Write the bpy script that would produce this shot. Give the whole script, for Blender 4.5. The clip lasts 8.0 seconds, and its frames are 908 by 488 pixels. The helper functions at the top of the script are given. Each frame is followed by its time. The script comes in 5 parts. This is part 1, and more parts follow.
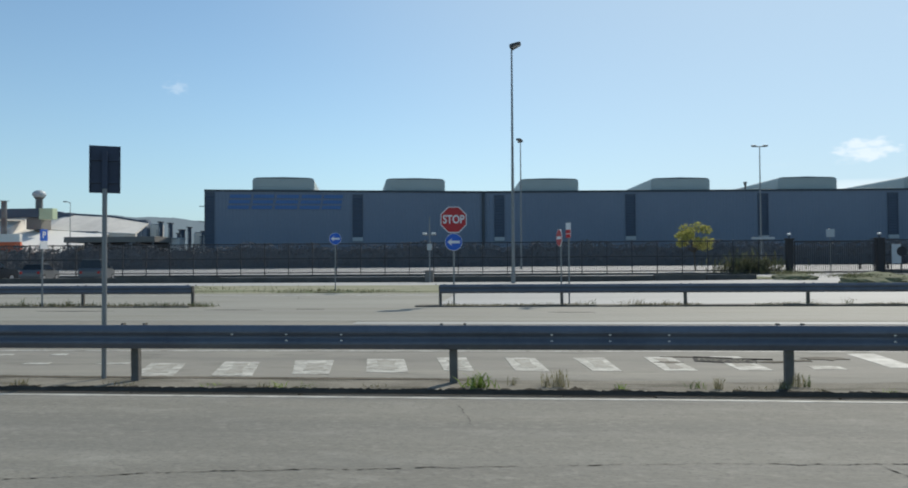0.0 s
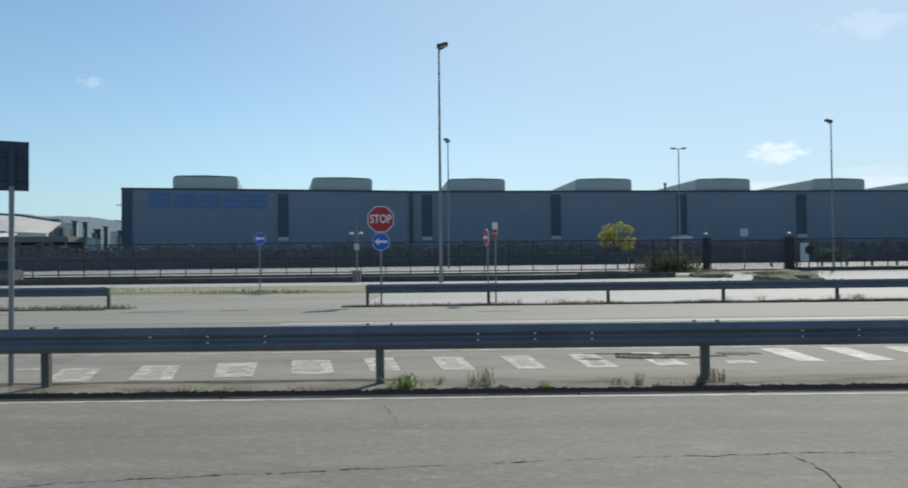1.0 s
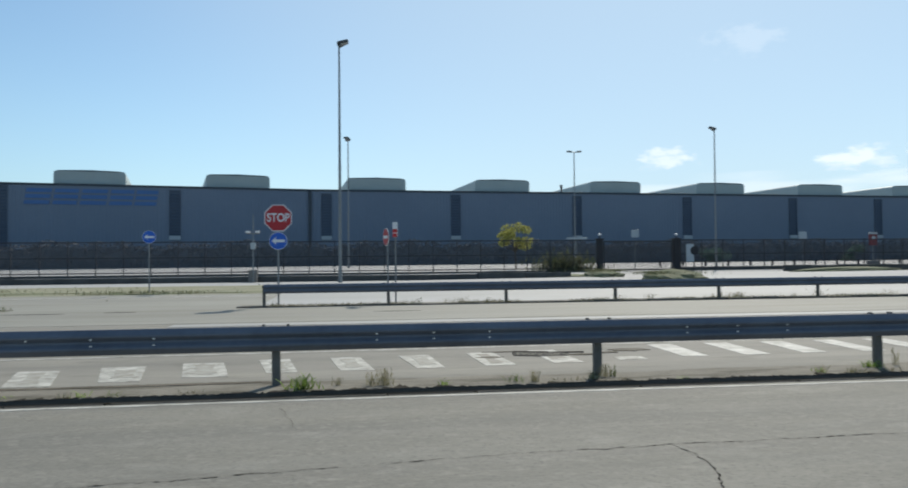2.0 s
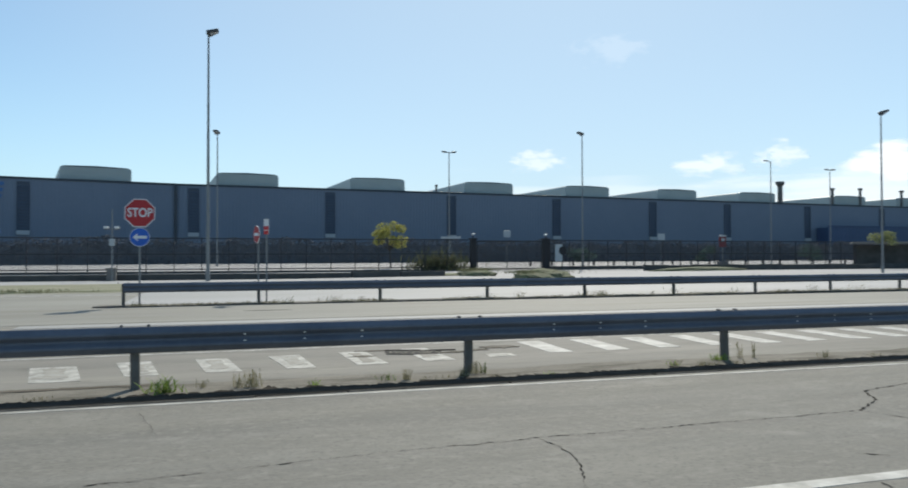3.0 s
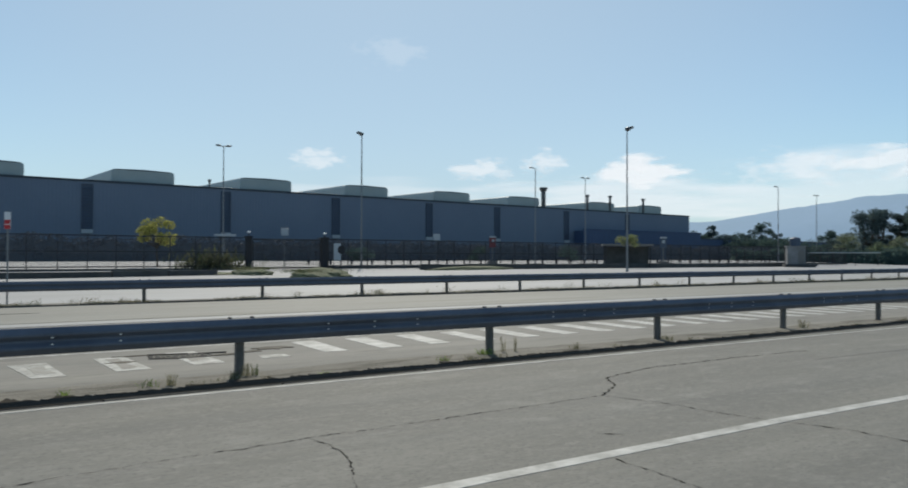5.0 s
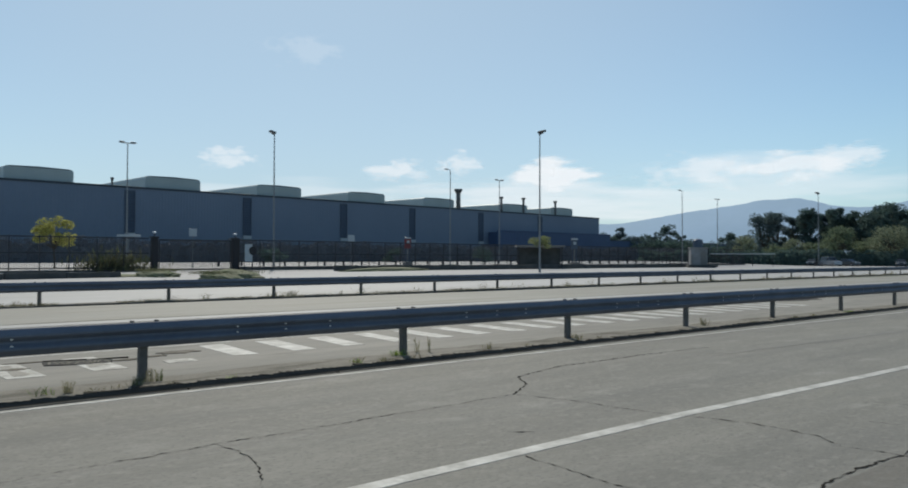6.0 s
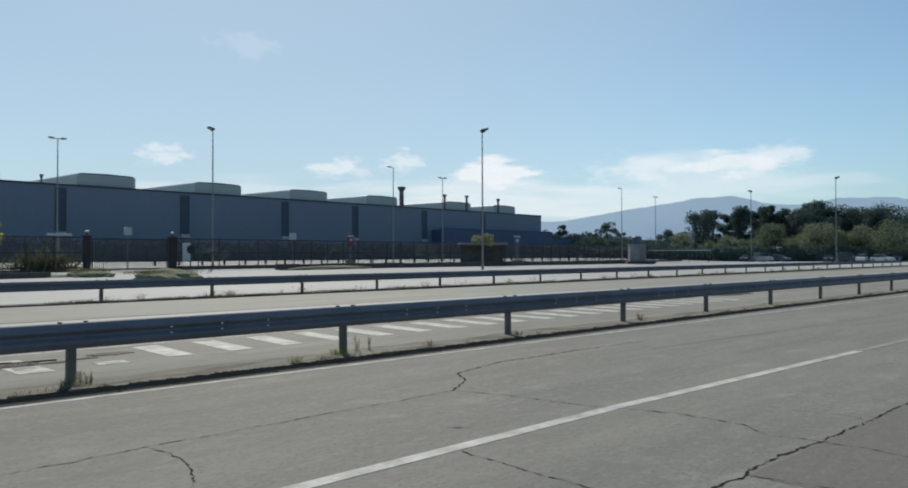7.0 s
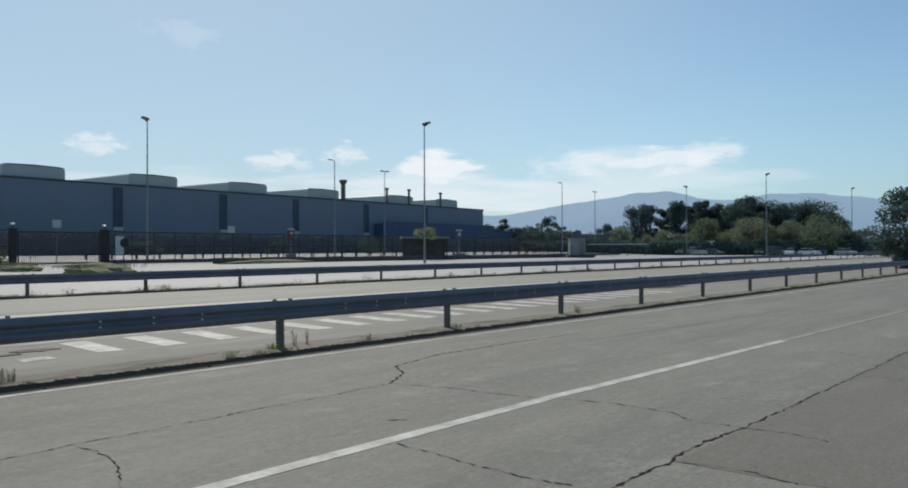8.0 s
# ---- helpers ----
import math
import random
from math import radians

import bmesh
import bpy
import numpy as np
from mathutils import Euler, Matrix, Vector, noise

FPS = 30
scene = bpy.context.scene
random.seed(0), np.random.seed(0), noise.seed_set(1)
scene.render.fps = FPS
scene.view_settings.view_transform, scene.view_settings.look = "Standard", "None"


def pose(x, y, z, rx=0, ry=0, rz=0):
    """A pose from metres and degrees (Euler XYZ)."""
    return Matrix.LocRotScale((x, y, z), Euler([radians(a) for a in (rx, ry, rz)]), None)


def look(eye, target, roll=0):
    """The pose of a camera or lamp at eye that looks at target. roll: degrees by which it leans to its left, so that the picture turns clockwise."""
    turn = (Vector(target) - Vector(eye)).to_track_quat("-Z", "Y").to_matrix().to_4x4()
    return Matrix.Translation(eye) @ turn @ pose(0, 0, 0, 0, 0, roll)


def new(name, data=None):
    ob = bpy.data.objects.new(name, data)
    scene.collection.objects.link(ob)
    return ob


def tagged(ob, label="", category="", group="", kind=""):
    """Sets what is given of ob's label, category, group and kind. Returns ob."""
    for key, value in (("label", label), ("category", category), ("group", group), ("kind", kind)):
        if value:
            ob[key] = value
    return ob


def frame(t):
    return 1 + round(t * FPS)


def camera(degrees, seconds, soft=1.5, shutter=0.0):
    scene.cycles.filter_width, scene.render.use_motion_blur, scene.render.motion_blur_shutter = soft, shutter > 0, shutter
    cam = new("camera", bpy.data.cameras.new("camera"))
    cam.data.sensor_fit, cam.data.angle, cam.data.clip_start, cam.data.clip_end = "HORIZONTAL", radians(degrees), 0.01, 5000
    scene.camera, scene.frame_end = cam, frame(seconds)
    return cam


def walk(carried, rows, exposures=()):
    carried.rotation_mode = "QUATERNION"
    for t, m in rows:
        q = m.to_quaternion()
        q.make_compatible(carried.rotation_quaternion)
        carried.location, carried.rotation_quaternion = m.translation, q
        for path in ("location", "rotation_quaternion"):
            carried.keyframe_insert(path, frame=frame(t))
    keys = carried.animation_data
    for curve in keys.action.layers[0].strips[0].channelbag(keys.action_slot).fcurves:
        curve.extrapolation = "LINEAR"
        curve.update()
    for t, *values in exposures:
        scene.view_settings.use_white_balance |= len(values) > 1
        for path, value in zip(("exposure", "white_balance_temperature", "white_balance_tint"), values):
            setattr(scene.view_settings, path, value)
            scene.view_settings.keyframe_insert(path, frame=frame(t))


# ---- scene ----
cam = camera(61.69, 8.0, 1.8, 0.4)
# seconds, eye x y z, turn about x y z
ROWS = [
    (0, -0.001, 0.001, 1.518, 91.28, 0.35, 4.73),
    (0.5, 0.001, 0.003, 1.520, 91.37, 0.35, 2.68),
    (1, 0.016, 0.004, 1.518, 91.21, 0.56, -0.70),
    (2.5, 0.038, 0.007, 1.515, 91.09, 0.31, -12.72),
    (3, 0.051, 0.005, 1.514, 90.98, 0.14, -17.60),
    (3.5, 0.051, -0.008, 1.517, 90.75, -0.02, -21.17),
    (4, 0.044, -0.029, 1.521, 90.60, -0.12, -25.78),
    (4.5, 0.047, -0.051, 1.524, 90.71, -0.18, -30.03),
    (5, 0.069, -0.073, 1.523, 90.91, -0.19, -34.13),
    (6.5, 0.098, -0.103, 1.518, 90.96, -0.04, -42.79),
    (7, 0.120, -0.139, 1.514, 90.85, 0.16, -44.74),
    (7.5, 0.135, -0.168, 1.510, 90.62, 0.23, -46.92),
    (8, 0.149, -0.190, 1.504, 90.37, 0.14, -49.07),
]
walk(cam, [(t, pose(x, y, z, rx, ry, rz)) for t, x, y, z, rx, ry, rz in ROWS], [(0.0, 0.16), (1.0, 0.18), (2.5, 0.24), (3.0, 0.24), (3.5, 0.13), (4.5, -0.03), (5.0, -0.06), (8.0, -0.08)])

# ---- light ----
SUN_AZ, SUN_EL = 28.0, 41.0
world = bpy.data.worlds.new("sky")
scene.world = world
world.use_nodes = True
wn = world.node_tree.nodes
sky = wn.new("ShaderNodeTexSky")
sky.sky_type = "NISHITA"
sky.sun_disc = False
sky.sun_elevation, sky.sun_rotation = radians(SUN_EL), radians(SUN_AZ)
sky.altitude, sky.air_density, sky.dust_density, sky.ozone_density = 600, 1.0, 0.5, 3.0
wn["Background"].inputs["Strength"].default_value = 0.118
# a hazy autumn sky: a thin pale veil, thicker towards the horizon and towards the sun
wl = world.node_tree.links
tint = wn.new("ShaderNodeMix")
tint.data_type, tint.blend_type = "RGBA", "MULTIPLY"
tint.inputs["Factor"].default_value = 1.0
tint.inputs["B"].default_value = (0.93, 1.02, 0.95, 1)
wl.new(sky.outputs["Color"], tint.inputs["A"])


def sky_math(operation, a, b=None, c=None):
    m = wn.new("ShaderNodeMath")
    m.operation = operation
    for i, v in enumerate((a, b, c)):
        if isinstance(v, (int, float)):
            m.inputs[i].default_value = v
        elif v is not None:
            wl.new(v, m.inputs[i])
    return m.outputs[0]


ray = wn.new("ShaderNodeTexCoord").outputs["Generated"]
parts = wn.new("ShaderNodeSeparateXYZ")
wl.new(ray, parts.inputs[0])
toward = wn.new("ShaderNodeVectorMath")
toward.operation = "DOT_PRODUCT"
toward.inputs[1].default_value = (math.sin(radians(SUN_AZ)) * math.cos(radians(SUN_EL)), math.cos(radians(SUN_AZ)) * math.cos(radians(SUN_EL)), math.sin(radians(SUN_EL)))
wl.new(ray, toward.inputs[0])
low = sky_math("POWER", 2.718, sky_math("MULTIPLY", sky_math("MAXIMUM", parts.outputs["Z"], 0.0), -7.5))
lobe = wn.new("ShaderNodeMapRange")
lobe.interpolation_type = "SMOOTHSTEP"
lobe.inputs["From Min"].default_value, lobe.inputs["From Max"].default_value, lobe.inputs["To Max"].default_value = 0.62, 0.98, 0.62
wl.new(toward.outputs["Value"], lobe.inputs["Value"])
veil = sky_math("MINIMUM", sky_math("MULTIPLY_ADD", low, 0.78, lobe.outputs["Result"]), 0.92)
haze = wn.new("ShaderNodeMix")
haze.data_type = "RGBA"
veil_tone = wn.new("ShaderNodeMix")
veil_tone.data_type = "RGBA"
veil_tone.inputs["A"].default_value, veil_tone.inputs["B"].default_value = (2.65, 3.95, 5.15, 1), (3.85, 4.95, 5.9, 1)
side = wn.new("ShaderNodeMapRange")
side.interpolation_type = "SMOOTHSTEP"
side.inputs["From Min"].default_value, side.inputs["From Max"].default_value = 0.48, 0.82
wl.new(toward.outputs["Value"], side.inputs["Value"])
wl.new(side.outputs["Result"], veil_tone.inputs["Factor"])
wl.new(veil_tone.outputs["Result"], haze.inputs["B"])
wl.new(veil, haze.inputs["Factor"])
wl.new(tint.outputs["Result"], haze.inputs["A"])
wl.new(haze.outputs["Result"], wn["Background"].inputs["Color"])
sun = new("sun", bpy.data.lights.new("sun", "SUN"))
sun.data.energy, sun.data.angle, sun.data.color = 3.4, radians(0.6), (1.0, 0.93, 0.8)
sun.matrix_world = look((60 * math.sin(radians(SUN_AZ)), 60 * math.cos(radians(SUN_AZ)), 60 * math.tan(radians(SUN_EL))), (0, 0, 0))
scene.view_settings.exposure = 0.0

# ---- materials ----


def mat(name, base, rough=0.7, metal=0.0, other=None, big=0.6, fine=40.0, amount=0.5, bump=0.0, bump_scale=60.0, spec=0.5, stretch=(1, 1, 1), island=0.0, thin=0.0, haze=None):
    """A surface of two colours mixed by a coarse and a fine noise, in metres."""
    m = bpy.data.materials.new(name)
    m.use_nodes = True
    n, k = m.node_tree.nodes, m.node_tree.links
    p = n["Principled BSDF"]
    p.inputs["Roughness"].default_value, p.inputs["Metallic"].default_value = rough, metal
    p.inputs["Specular IOR Level"].default_value = spec
    if other is None:
        other = tuple(c * 0.75 for c in base)
    geo = n.new("ShaderNodeNewGeometry")
    mp = n.new("ShaderNodeMapping")
    mp.inputs["Scale"].default_value = stretch
    k.new(geo.outputs["Position"], mp.inputs["Vector"])
    a, b = n.new("ShaderNodeTexNoise"), n.new("ShaderNodeTexNoise")
    a.inputs["Scale"].default_value, a.inputs["Detail"].default_value = big, 5
    b.inputs["Scale"].default_value, b.inputs["Detail"].default_value = fine, 3
    for t in (a, b):
        k.new(mp.outputs["Vector"], t.inputs["Vector"])
    add = n.new("ShaderNodeMath")
    add.operation = "MULTIPLY_ADD"
    add.inputs[1].default_value = 0.4
    k.new(b.outputs["Fac"], add.inputs[0])
    k.new(a.outputs["Fac"], add.inputs[2])
    ramp = n.new("ShaderNodeMapRange")
    ramp.inputs["From Min"].default_value, ramp.inputs["From Max"].default_value = 0.5, 0.9
    ramp.inputs["To Max"].default_value = amount
    k.new(add.outputs[0], ramp.inputs["Value"])
    mix = n.new("ShaderNodeMix")
    mix.data_type = "RGBA"
    mix.inputs["A"].default_value, mix.inputs["B"].default_value = (*base, 1), (*other, 1)
    k.new(ramp.outputs["Result"], mix.inputs["Factor"])
    out = mix.outputs["Result"]
    if island:
        hsv, mr = n.new("ShaderNodeHueSaturation"), n.new("ShaderNodeMapRange")
        mr.inputs["To Min"].default_value, mr.inputs["To Max"].default_value = 1 - island, 1 + island
        k.new(geo.outputs["Random Per Island"], mr.inputs["Value"])
        k.new(mr.outputs["Result"], hsv.inputs["Value"])
        k.new(out, hsv.inputs["Color"])
        out = hsv.outputs["Color"]
    k.new(out, p.inputs["Base Color"])
    if thin:
        tr, ms = n.new("ShaderNodeBsdfTranslucent"), n.new("ShaderNodeMixShader")
        ms.inputs["Fac"].default_value = thin
        k.new(out, tr.inputs["Color"])
        k.new(p.outputs[0], ms.inputs[1])
        k.new(tr.outputs[0], ms.inputs[2])
        k.new(ms.outputs[0], n["Material Output"].inputs["Surface"])
    # haze: glow that paints aerial haze onto far surfaces
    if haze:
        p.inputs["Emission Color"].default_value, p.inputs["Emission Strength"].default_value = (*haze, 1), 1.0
    if bump:
        c, bp = n.new("ShaderNodeTexNoise"), n.new("ShaderNodeBump")
        c.inputs["Scale"].default_value, c.inputs["Detail"].default_value = bump_scale, 4
        k.new(mp.outputs["Vector"], c.inputs["Vector"])
        bp.inputs["Strength"].default_value, bp.inputs["Distance"].default_value = bump, 0.02
        k.new(c.outputs["Fac"], bp.inputs["Height"])
        k.new(bp.outputs["Normal"], p.inputs["Normal"])
    return m


def streaked(m, colour, amount, scale=(0.05, 1.1, 1), lo=0.45, hi=0.7):
    """Lays long soft streaks and blotches of a colour over a surface, along the road."""
    n, k = m.node_tree.nodes, m.node_tree.links
    p = n["Principled BSDF"]
    was = p.inputs["Base Color"].links[0].from_socket
    geo, mp, t, r, mix = n.new("ShaderNodeNewGeometry"), n.new("ShaderNodeMapping"), n.new("ShaderNodeTexNoise"), n.new("ShaderNodeMapRange"), n.new("ShaderNodeMix")
    mp.inputs["Scale"].default_value = scale
    t.inputs["Scale"].default_value, t.inputs["Detail"].default_value, t.inputs["Roughness"].default_value = 1.0, 6, 0.6
    r.inputs["From Min"].default_value, r.inputs["From Max"].default_value, r.inputs["To Max"].default_value = lo, hi, amount
    mix.data_type = "RGBA"
    mix.inputs["B"].default_value = (*colour, 1)
    k.new(geo.outputs["Position"], mp.inputs["Vector"])
    k.new(mp.outputs["Vector"], t.inputs["Vector"])
    k.new(t.outputs["Fac"], r.inputs["Value"])
    k.new(r.outputs["Result"], mix.inputs["Factor"])
    k.new(was, mix.inputs["A"])
    k.new(mix.outputs["Result"], p.inputs["Base Color"])
    return m


ASPHALT = mat("worn asphalt", (0.218, 0.209, 0.174), 0.86, other=(0.160, 0.154, 0.130), big=0.35, fine=18, amount=0.9, bump=0.35, bump_scale=55, stretch=(0.35, 1, 1))
ASPHALT2 = mat("pale asphalt", (0.25, 0.236, 0.2), 0.85, other=(0.188, 0.178, 0.152), big=0.3, fine=12, amount=0.9, bump=0.3, stretch=(0.3, 1, 1))
streaked(ASPHALT, (0.136, 0.133, 0.118), 0.8, (0.04, 0.55, 1), 0.42, 0.66)
streaked(ASPHALT, (0.262, 0.253, 0.217), 0.5, (0.2, 1.6, 1), 0.42, 0.7)
streaked(ASPHALT, (0.272, 0.261, 0.226), 0.5, (9, 13, 14), 0.5, 0.68)
streaked(ASPHALT, (0.285, 0.276, 0.240), 0.7, (1.1, 2.3, 1), 0.56, 0.72)
streaked(ASPHALT, (0.097, 0.095, 0.084), 0.6, (26, 30, 30), 0.53, 0.68)
streaked(ASPHALT, (0.150, 0.147, 0.128), 0.5, (0.5, 1.6, 1), 0.46, 0.7)
ASPHALT_OLD = mat("older darker asphalt", (0.164, 0.153, 0.127), 0.86, other=(0.126, 0.118, 0.098), big=0.25, fine=18, amount=0.9, bump=0.35, bump_scale=55, stretch=(0.35, 1, 1))
streaked(ASPHALT_OLD, (0.2, 0.19, 0.165), 0.5, (9, 13, 14), 0.5, 0.68)
streaked(ASPHALT_OLD, (0.205, 0.198, 0.172), 0.6, (0.5, 1.4, 1), 0.5, 0.7)
streaked(ASPHALT_OLD, (0.092, 0.090, 0.079), 0.6, (26, 30, 30), 0.53, 0.68)
TYRE = mat("tyre-darkened asphalt", (0.160, 0.155, 0.137), 0.82, other=(0.209, 0.201, 0.173), big=1.2, fine=14, amount=1.0, bump=0.3, bump_scale=55)
FADED = mat("faded road paint", (0.3, 0.285, 0.24), 0.8, other=(0.22, 0.205, 0.17), big=1.6, fine=16, amount=1.0, bump=0.25)
WORN = mat("half worn road paint", (0.37, 0.36, 0.315), 0.78, other=(0.25, 0.236, 0.195), big=5, fine=18, amount=1.0, bump=0.25)
# dirt, made darker still to deepen the guard rail's shadow band
DIRT_SHADE = mat("roadside dirt darkened for rail shadow", (0.06, 0.053, 0.043), 1.0, spec=0.1, other=(0.035, 0.03, 0.022), big=2.5, fine=22, amount=1.0, bump=0.8, bump_scale=40)
DUST = mat("brown dust and leaf litter", (0.17, 0.15, 0.115), 0.97, other=(0.085, 0.072, 0.05), big=1.6, fine=16, amount=1.0, bump=0.7, bump_scale=30)
streaked(ASPHALT2, (0.145, 0.141, 0.121), 0.6, (0.07, 0.8, 1))
streaked(ASPHALT2, (0.301, 0.286, 0.231), 0.6, (0.3, 1.5, 1), 0.5, 0.75)
streaked(ASPHALT2, (0.136, 0.131, 0.105), 0.7, (0.6, 1.6, 1), 0.55, 0.68)
CONCRETE_ROAD = mat("bleached concrete road", (0.38, 0.38, 0.37), 0.75, other=(0.29, 0.285, 0.26), big=0.2, fine=6, amount=0.8, bump=0.2, stretch=(0.2, 1, 1))
PALE_ROAD = mat("dusty pale asphalt", (0.276, 0.269, 0.229), 0.8, other=(0.218, 0.211, 0.179), big=0.3, fine=9, amount=0.9, bump=0.3, stretch=(0.25, 1, 1))
streaked(PALE_ROAD, (0.2, 0.185, 0.14), 0.7, (0.12, 1.3, 1), 0.52, 0.66)
YARD = mat("yard concrete", (0.36, 0.36, 0.35), 0.8, other=(0.28, 0.278, 0.27), big=0.1, fine=3, amount=0.9)
EARTH = mat("dry roadside earth", (0.235, 0.215, 0.175), 0.95, other=(0.13, 0.12, 0.09), big=1.1, fine=16, amount=0.9, bump=0.8, bump_scale=25)
streaked(EARTH, (0.08, 0.072, 0.05), 0.8, (0.9, 3.0, 1), 0.5, 0.62)
VERGE = mat("dry grass verge", (0.28, 0.265, 0.19), 0.95, other=(0.19, 0.2, 0.105), big=0.5, fine=6, amount=1.0, bump=0.8, bump_scale=12)
GROUND = mat("open ground", (0.19, 0.18, 0.14), 0.95, other=(0.09, 0.1, 0.05), big=0.02, fine=0.6, amount=0.9, bump=0.3, bump_scale=3)
KERB = mat("dirty kerb concrete", (0.16, 0.15, 0.13), 0.95, other=(0.07, 0.064, 0.052), big=1.5, fine=18, amount=0.8, bump=0.5)
PAINT = mat("worn road paint", (0.58, 0.57, 0.52), 0.75, other=(0.27, 0.26, 0.225), big=3.4, fine=18, amount=0.85, bump=0.2)
PAINT_OLD = mat("old road paint", (0.54, 0.53, 0.475), 0.75, other=(0.23, 0.22, 0.185), big=3.5, fine=14, amount=1.0, bump=0.25)
CRACK = mat("crack filled with dirt", (0.022, 0.02, 0.017), 1.0, spec=0.1, other=(0.035, 0.031, 0.026), big=3, fine=20)
STAIN = mat("dark patched asphalt", (0.06, 0.056, 0.05), 1.0, spec=0.05, other=(0.15, 0.145, 0.13), big=2.0, fine=12, amount=1.0, bump=0.5)
GALV = mat("weathered galvanised steel", (0.15, 0.17, 0.205), 0.62, 0.2, other=(0.105, 0.12, 0.15), big=1.2, fine=14, amount=0.9, spec=0.5)
GALV_POST = mat("dull galvanised post", (0.15, 0.142, 0.13), 0.8, 0.0, other=(0.09, 0.083, 0.07), big=3, fine=20, amount=0.9)
BOLT = mat("zinc bolt", (0.75, 0.75, 0.73), 0.35, 0.6)
POLE = mat("grey steel pole", (0.24, 0.25, 0.255), 0.5, 0.5, big=2, fine=20)
SIGN_BACK = mat("dark sheet metal sign back", (0.045, 0.06, 0.1), 0.5, 0.3, other=(0.03, 0.04, 0.065), big=3, fine=20)
RED = mat("red reflective sheet", (0.46, 0.018, 0.025), 0.45, other=(0.36, 0.018, 0.022), big=2, fine=10)
WHITE = mat("white reflective sheet", (0.78, 0.78, 0.78), 0.45, other=(0.65, 0.65, 0.65), big=3, fine=20)
BLUE = mat("blue reflective sheet", (0.015, 0.12, 0.55), 0.45, other=(0.015, 0.09, 0.42), big=3, fine=12)
FENCE = mat("dark painted fence steel", (0.042, 0.046, 0.054), 0.6, 0.3, other=(0.06, 0.045, 0.035), big=3, fine=18)
PLINTH = mat("dark weathered concrete plinth", (0.1, 0.099, 0.094), 0.9, other=(0.055, 0.055, 0.052), big=0.8, fine=9, amount=0.9, bump=0.4)
PANEL = mat("grey blue metal cladding", (0.178, 0.222, 0.285), 0.6, 0.1, other=(0.15, 0.19, 0.25), big=0.12, fine=2, amount=0.7)
PANEL_LIGHT = mat("pale grey cladding", (0.42, 0.46, 0.48), 0.55, 0.1, other=(0.34, 0.38, 0.4), big=0.2, fine=3)
MONITOR = mat("greenish grey roof hood metal", (0.43, 0.49, 0.48), 0.6, 0.1, other=(0.35, 0.405, 0.4), big=0.3, fine=3)
TRIM = mat("dark metal flashing", (0.05, 0.065, 0.08), 0.5, 0.3)
LOUVRE = mat("dark louvre metal", (0.075, 0.1, 0.14), 0.5, 0.3)
ROOF = mat("roof membrane", (0.3, 0.31, 0.31), 0.85)
LOGO = mat("faded blue wall paint", (0.06, 0.16, 0.38), 0.6, other=(0.08, 0.17, 0.34), big=0.5, fine=4)
BLUE_CLAD = mat("dark blue cladding", (0.07, 0.11, 0.2), 0.6, 0.1, other=(0.06, 0.095, 0.165), big=0.2, fine=3)
WALL_WHITE = mat("off white industrial wall", (0.84, 0.81, 0.75), 0.85, other=(0.74, 0.7, 0.64), big=0.2, fine=3)
WORKS_ROOF = mat("pale grey sheet roof", (0.66, 0.64, 0.59), 0.75, other=(0.5, 0.485, 0.45), big=0.35, fine=3, amount=1.0, stretch=(1, 0.25, 1))
WALL_ORANGE = mat("orange red wall", (0.75, 0.17, 0.07), 0.8, other=(0.66, 0.15, 0.07), big=0.3, fine=3)
WALL_GREEN = mat("pale green panel", (0.5, 0.6, 0.4), 0.7)
WALL_GREY = mat("brown grey wall", (0.2, 0.19, 0.175), 0.85, big=0.3, fine=3)
CHIMNEY = mat("stained flue metal", (0.2, 0.2, 0.2), 0.6, 0.4, other=(0.1, 0.095, 0.09), big=0.8, fine=5, amount=1)
BARK = mat("bark", (0.1, 0.08, 0.06), 0.95, other=(0.05, 0.04, 0.03), big=4, fine=20, bump=0.8)
LEAF_YELLOW = mat("yellowing leaves", (0.5, 0.46, 0.13), 0.75, other=(0.32, 0.33, 0.1), big=0.6, fine=3, amount=1, island=0.35, thin=0.4)
LEAF_DARK = mat("dark green leaves", (0.1, 0.15, 0.125), 0.9, other=(0.075, 0.12, 0.105), big=0.25, fine=2, amount=1, island=0.22, thin=0.4)
# blue tint paints aerial haze into the leaf colour
LEAF_BLUE = mat("green leaves tinted blue for haze", (0.11, 0.155, 0.15), 0.9, other=(0.085, 0.125, 0.125), big=0.25, fine=2, amount=1, island=0.22, thin=0.45)
LEAF_LIME = mat("pale lime leaves", (0.28, 0.3, 0.13), 0.75, other=(0.19, 0.22, 0.1), big=0.6, fine=3, amount=1, island=0.35, thin=0.4)
LEAF_MID = mat("olive green leaves", (0.18, 0.23, 0.135), 0.8, other=(0.14, 0.18, 0.11), big=0.3, fine=2, amount=1, island=0.4, thin=0.4)
LEAF_OLIVE = mat("grey olive leaves", (0.23, 0.265, 0.17), 0.8, other=(0.17, 0.2, 0.13), big=0.4, fine=2, amount=1, island=0.25, thin=0.4)
CABIN = mat("stained grey plaster", (0.27, 0.275, 0.275), 0.85, other=(0.19, 0.19, 0.185), big=0.8, fine=6, amount=1.0)
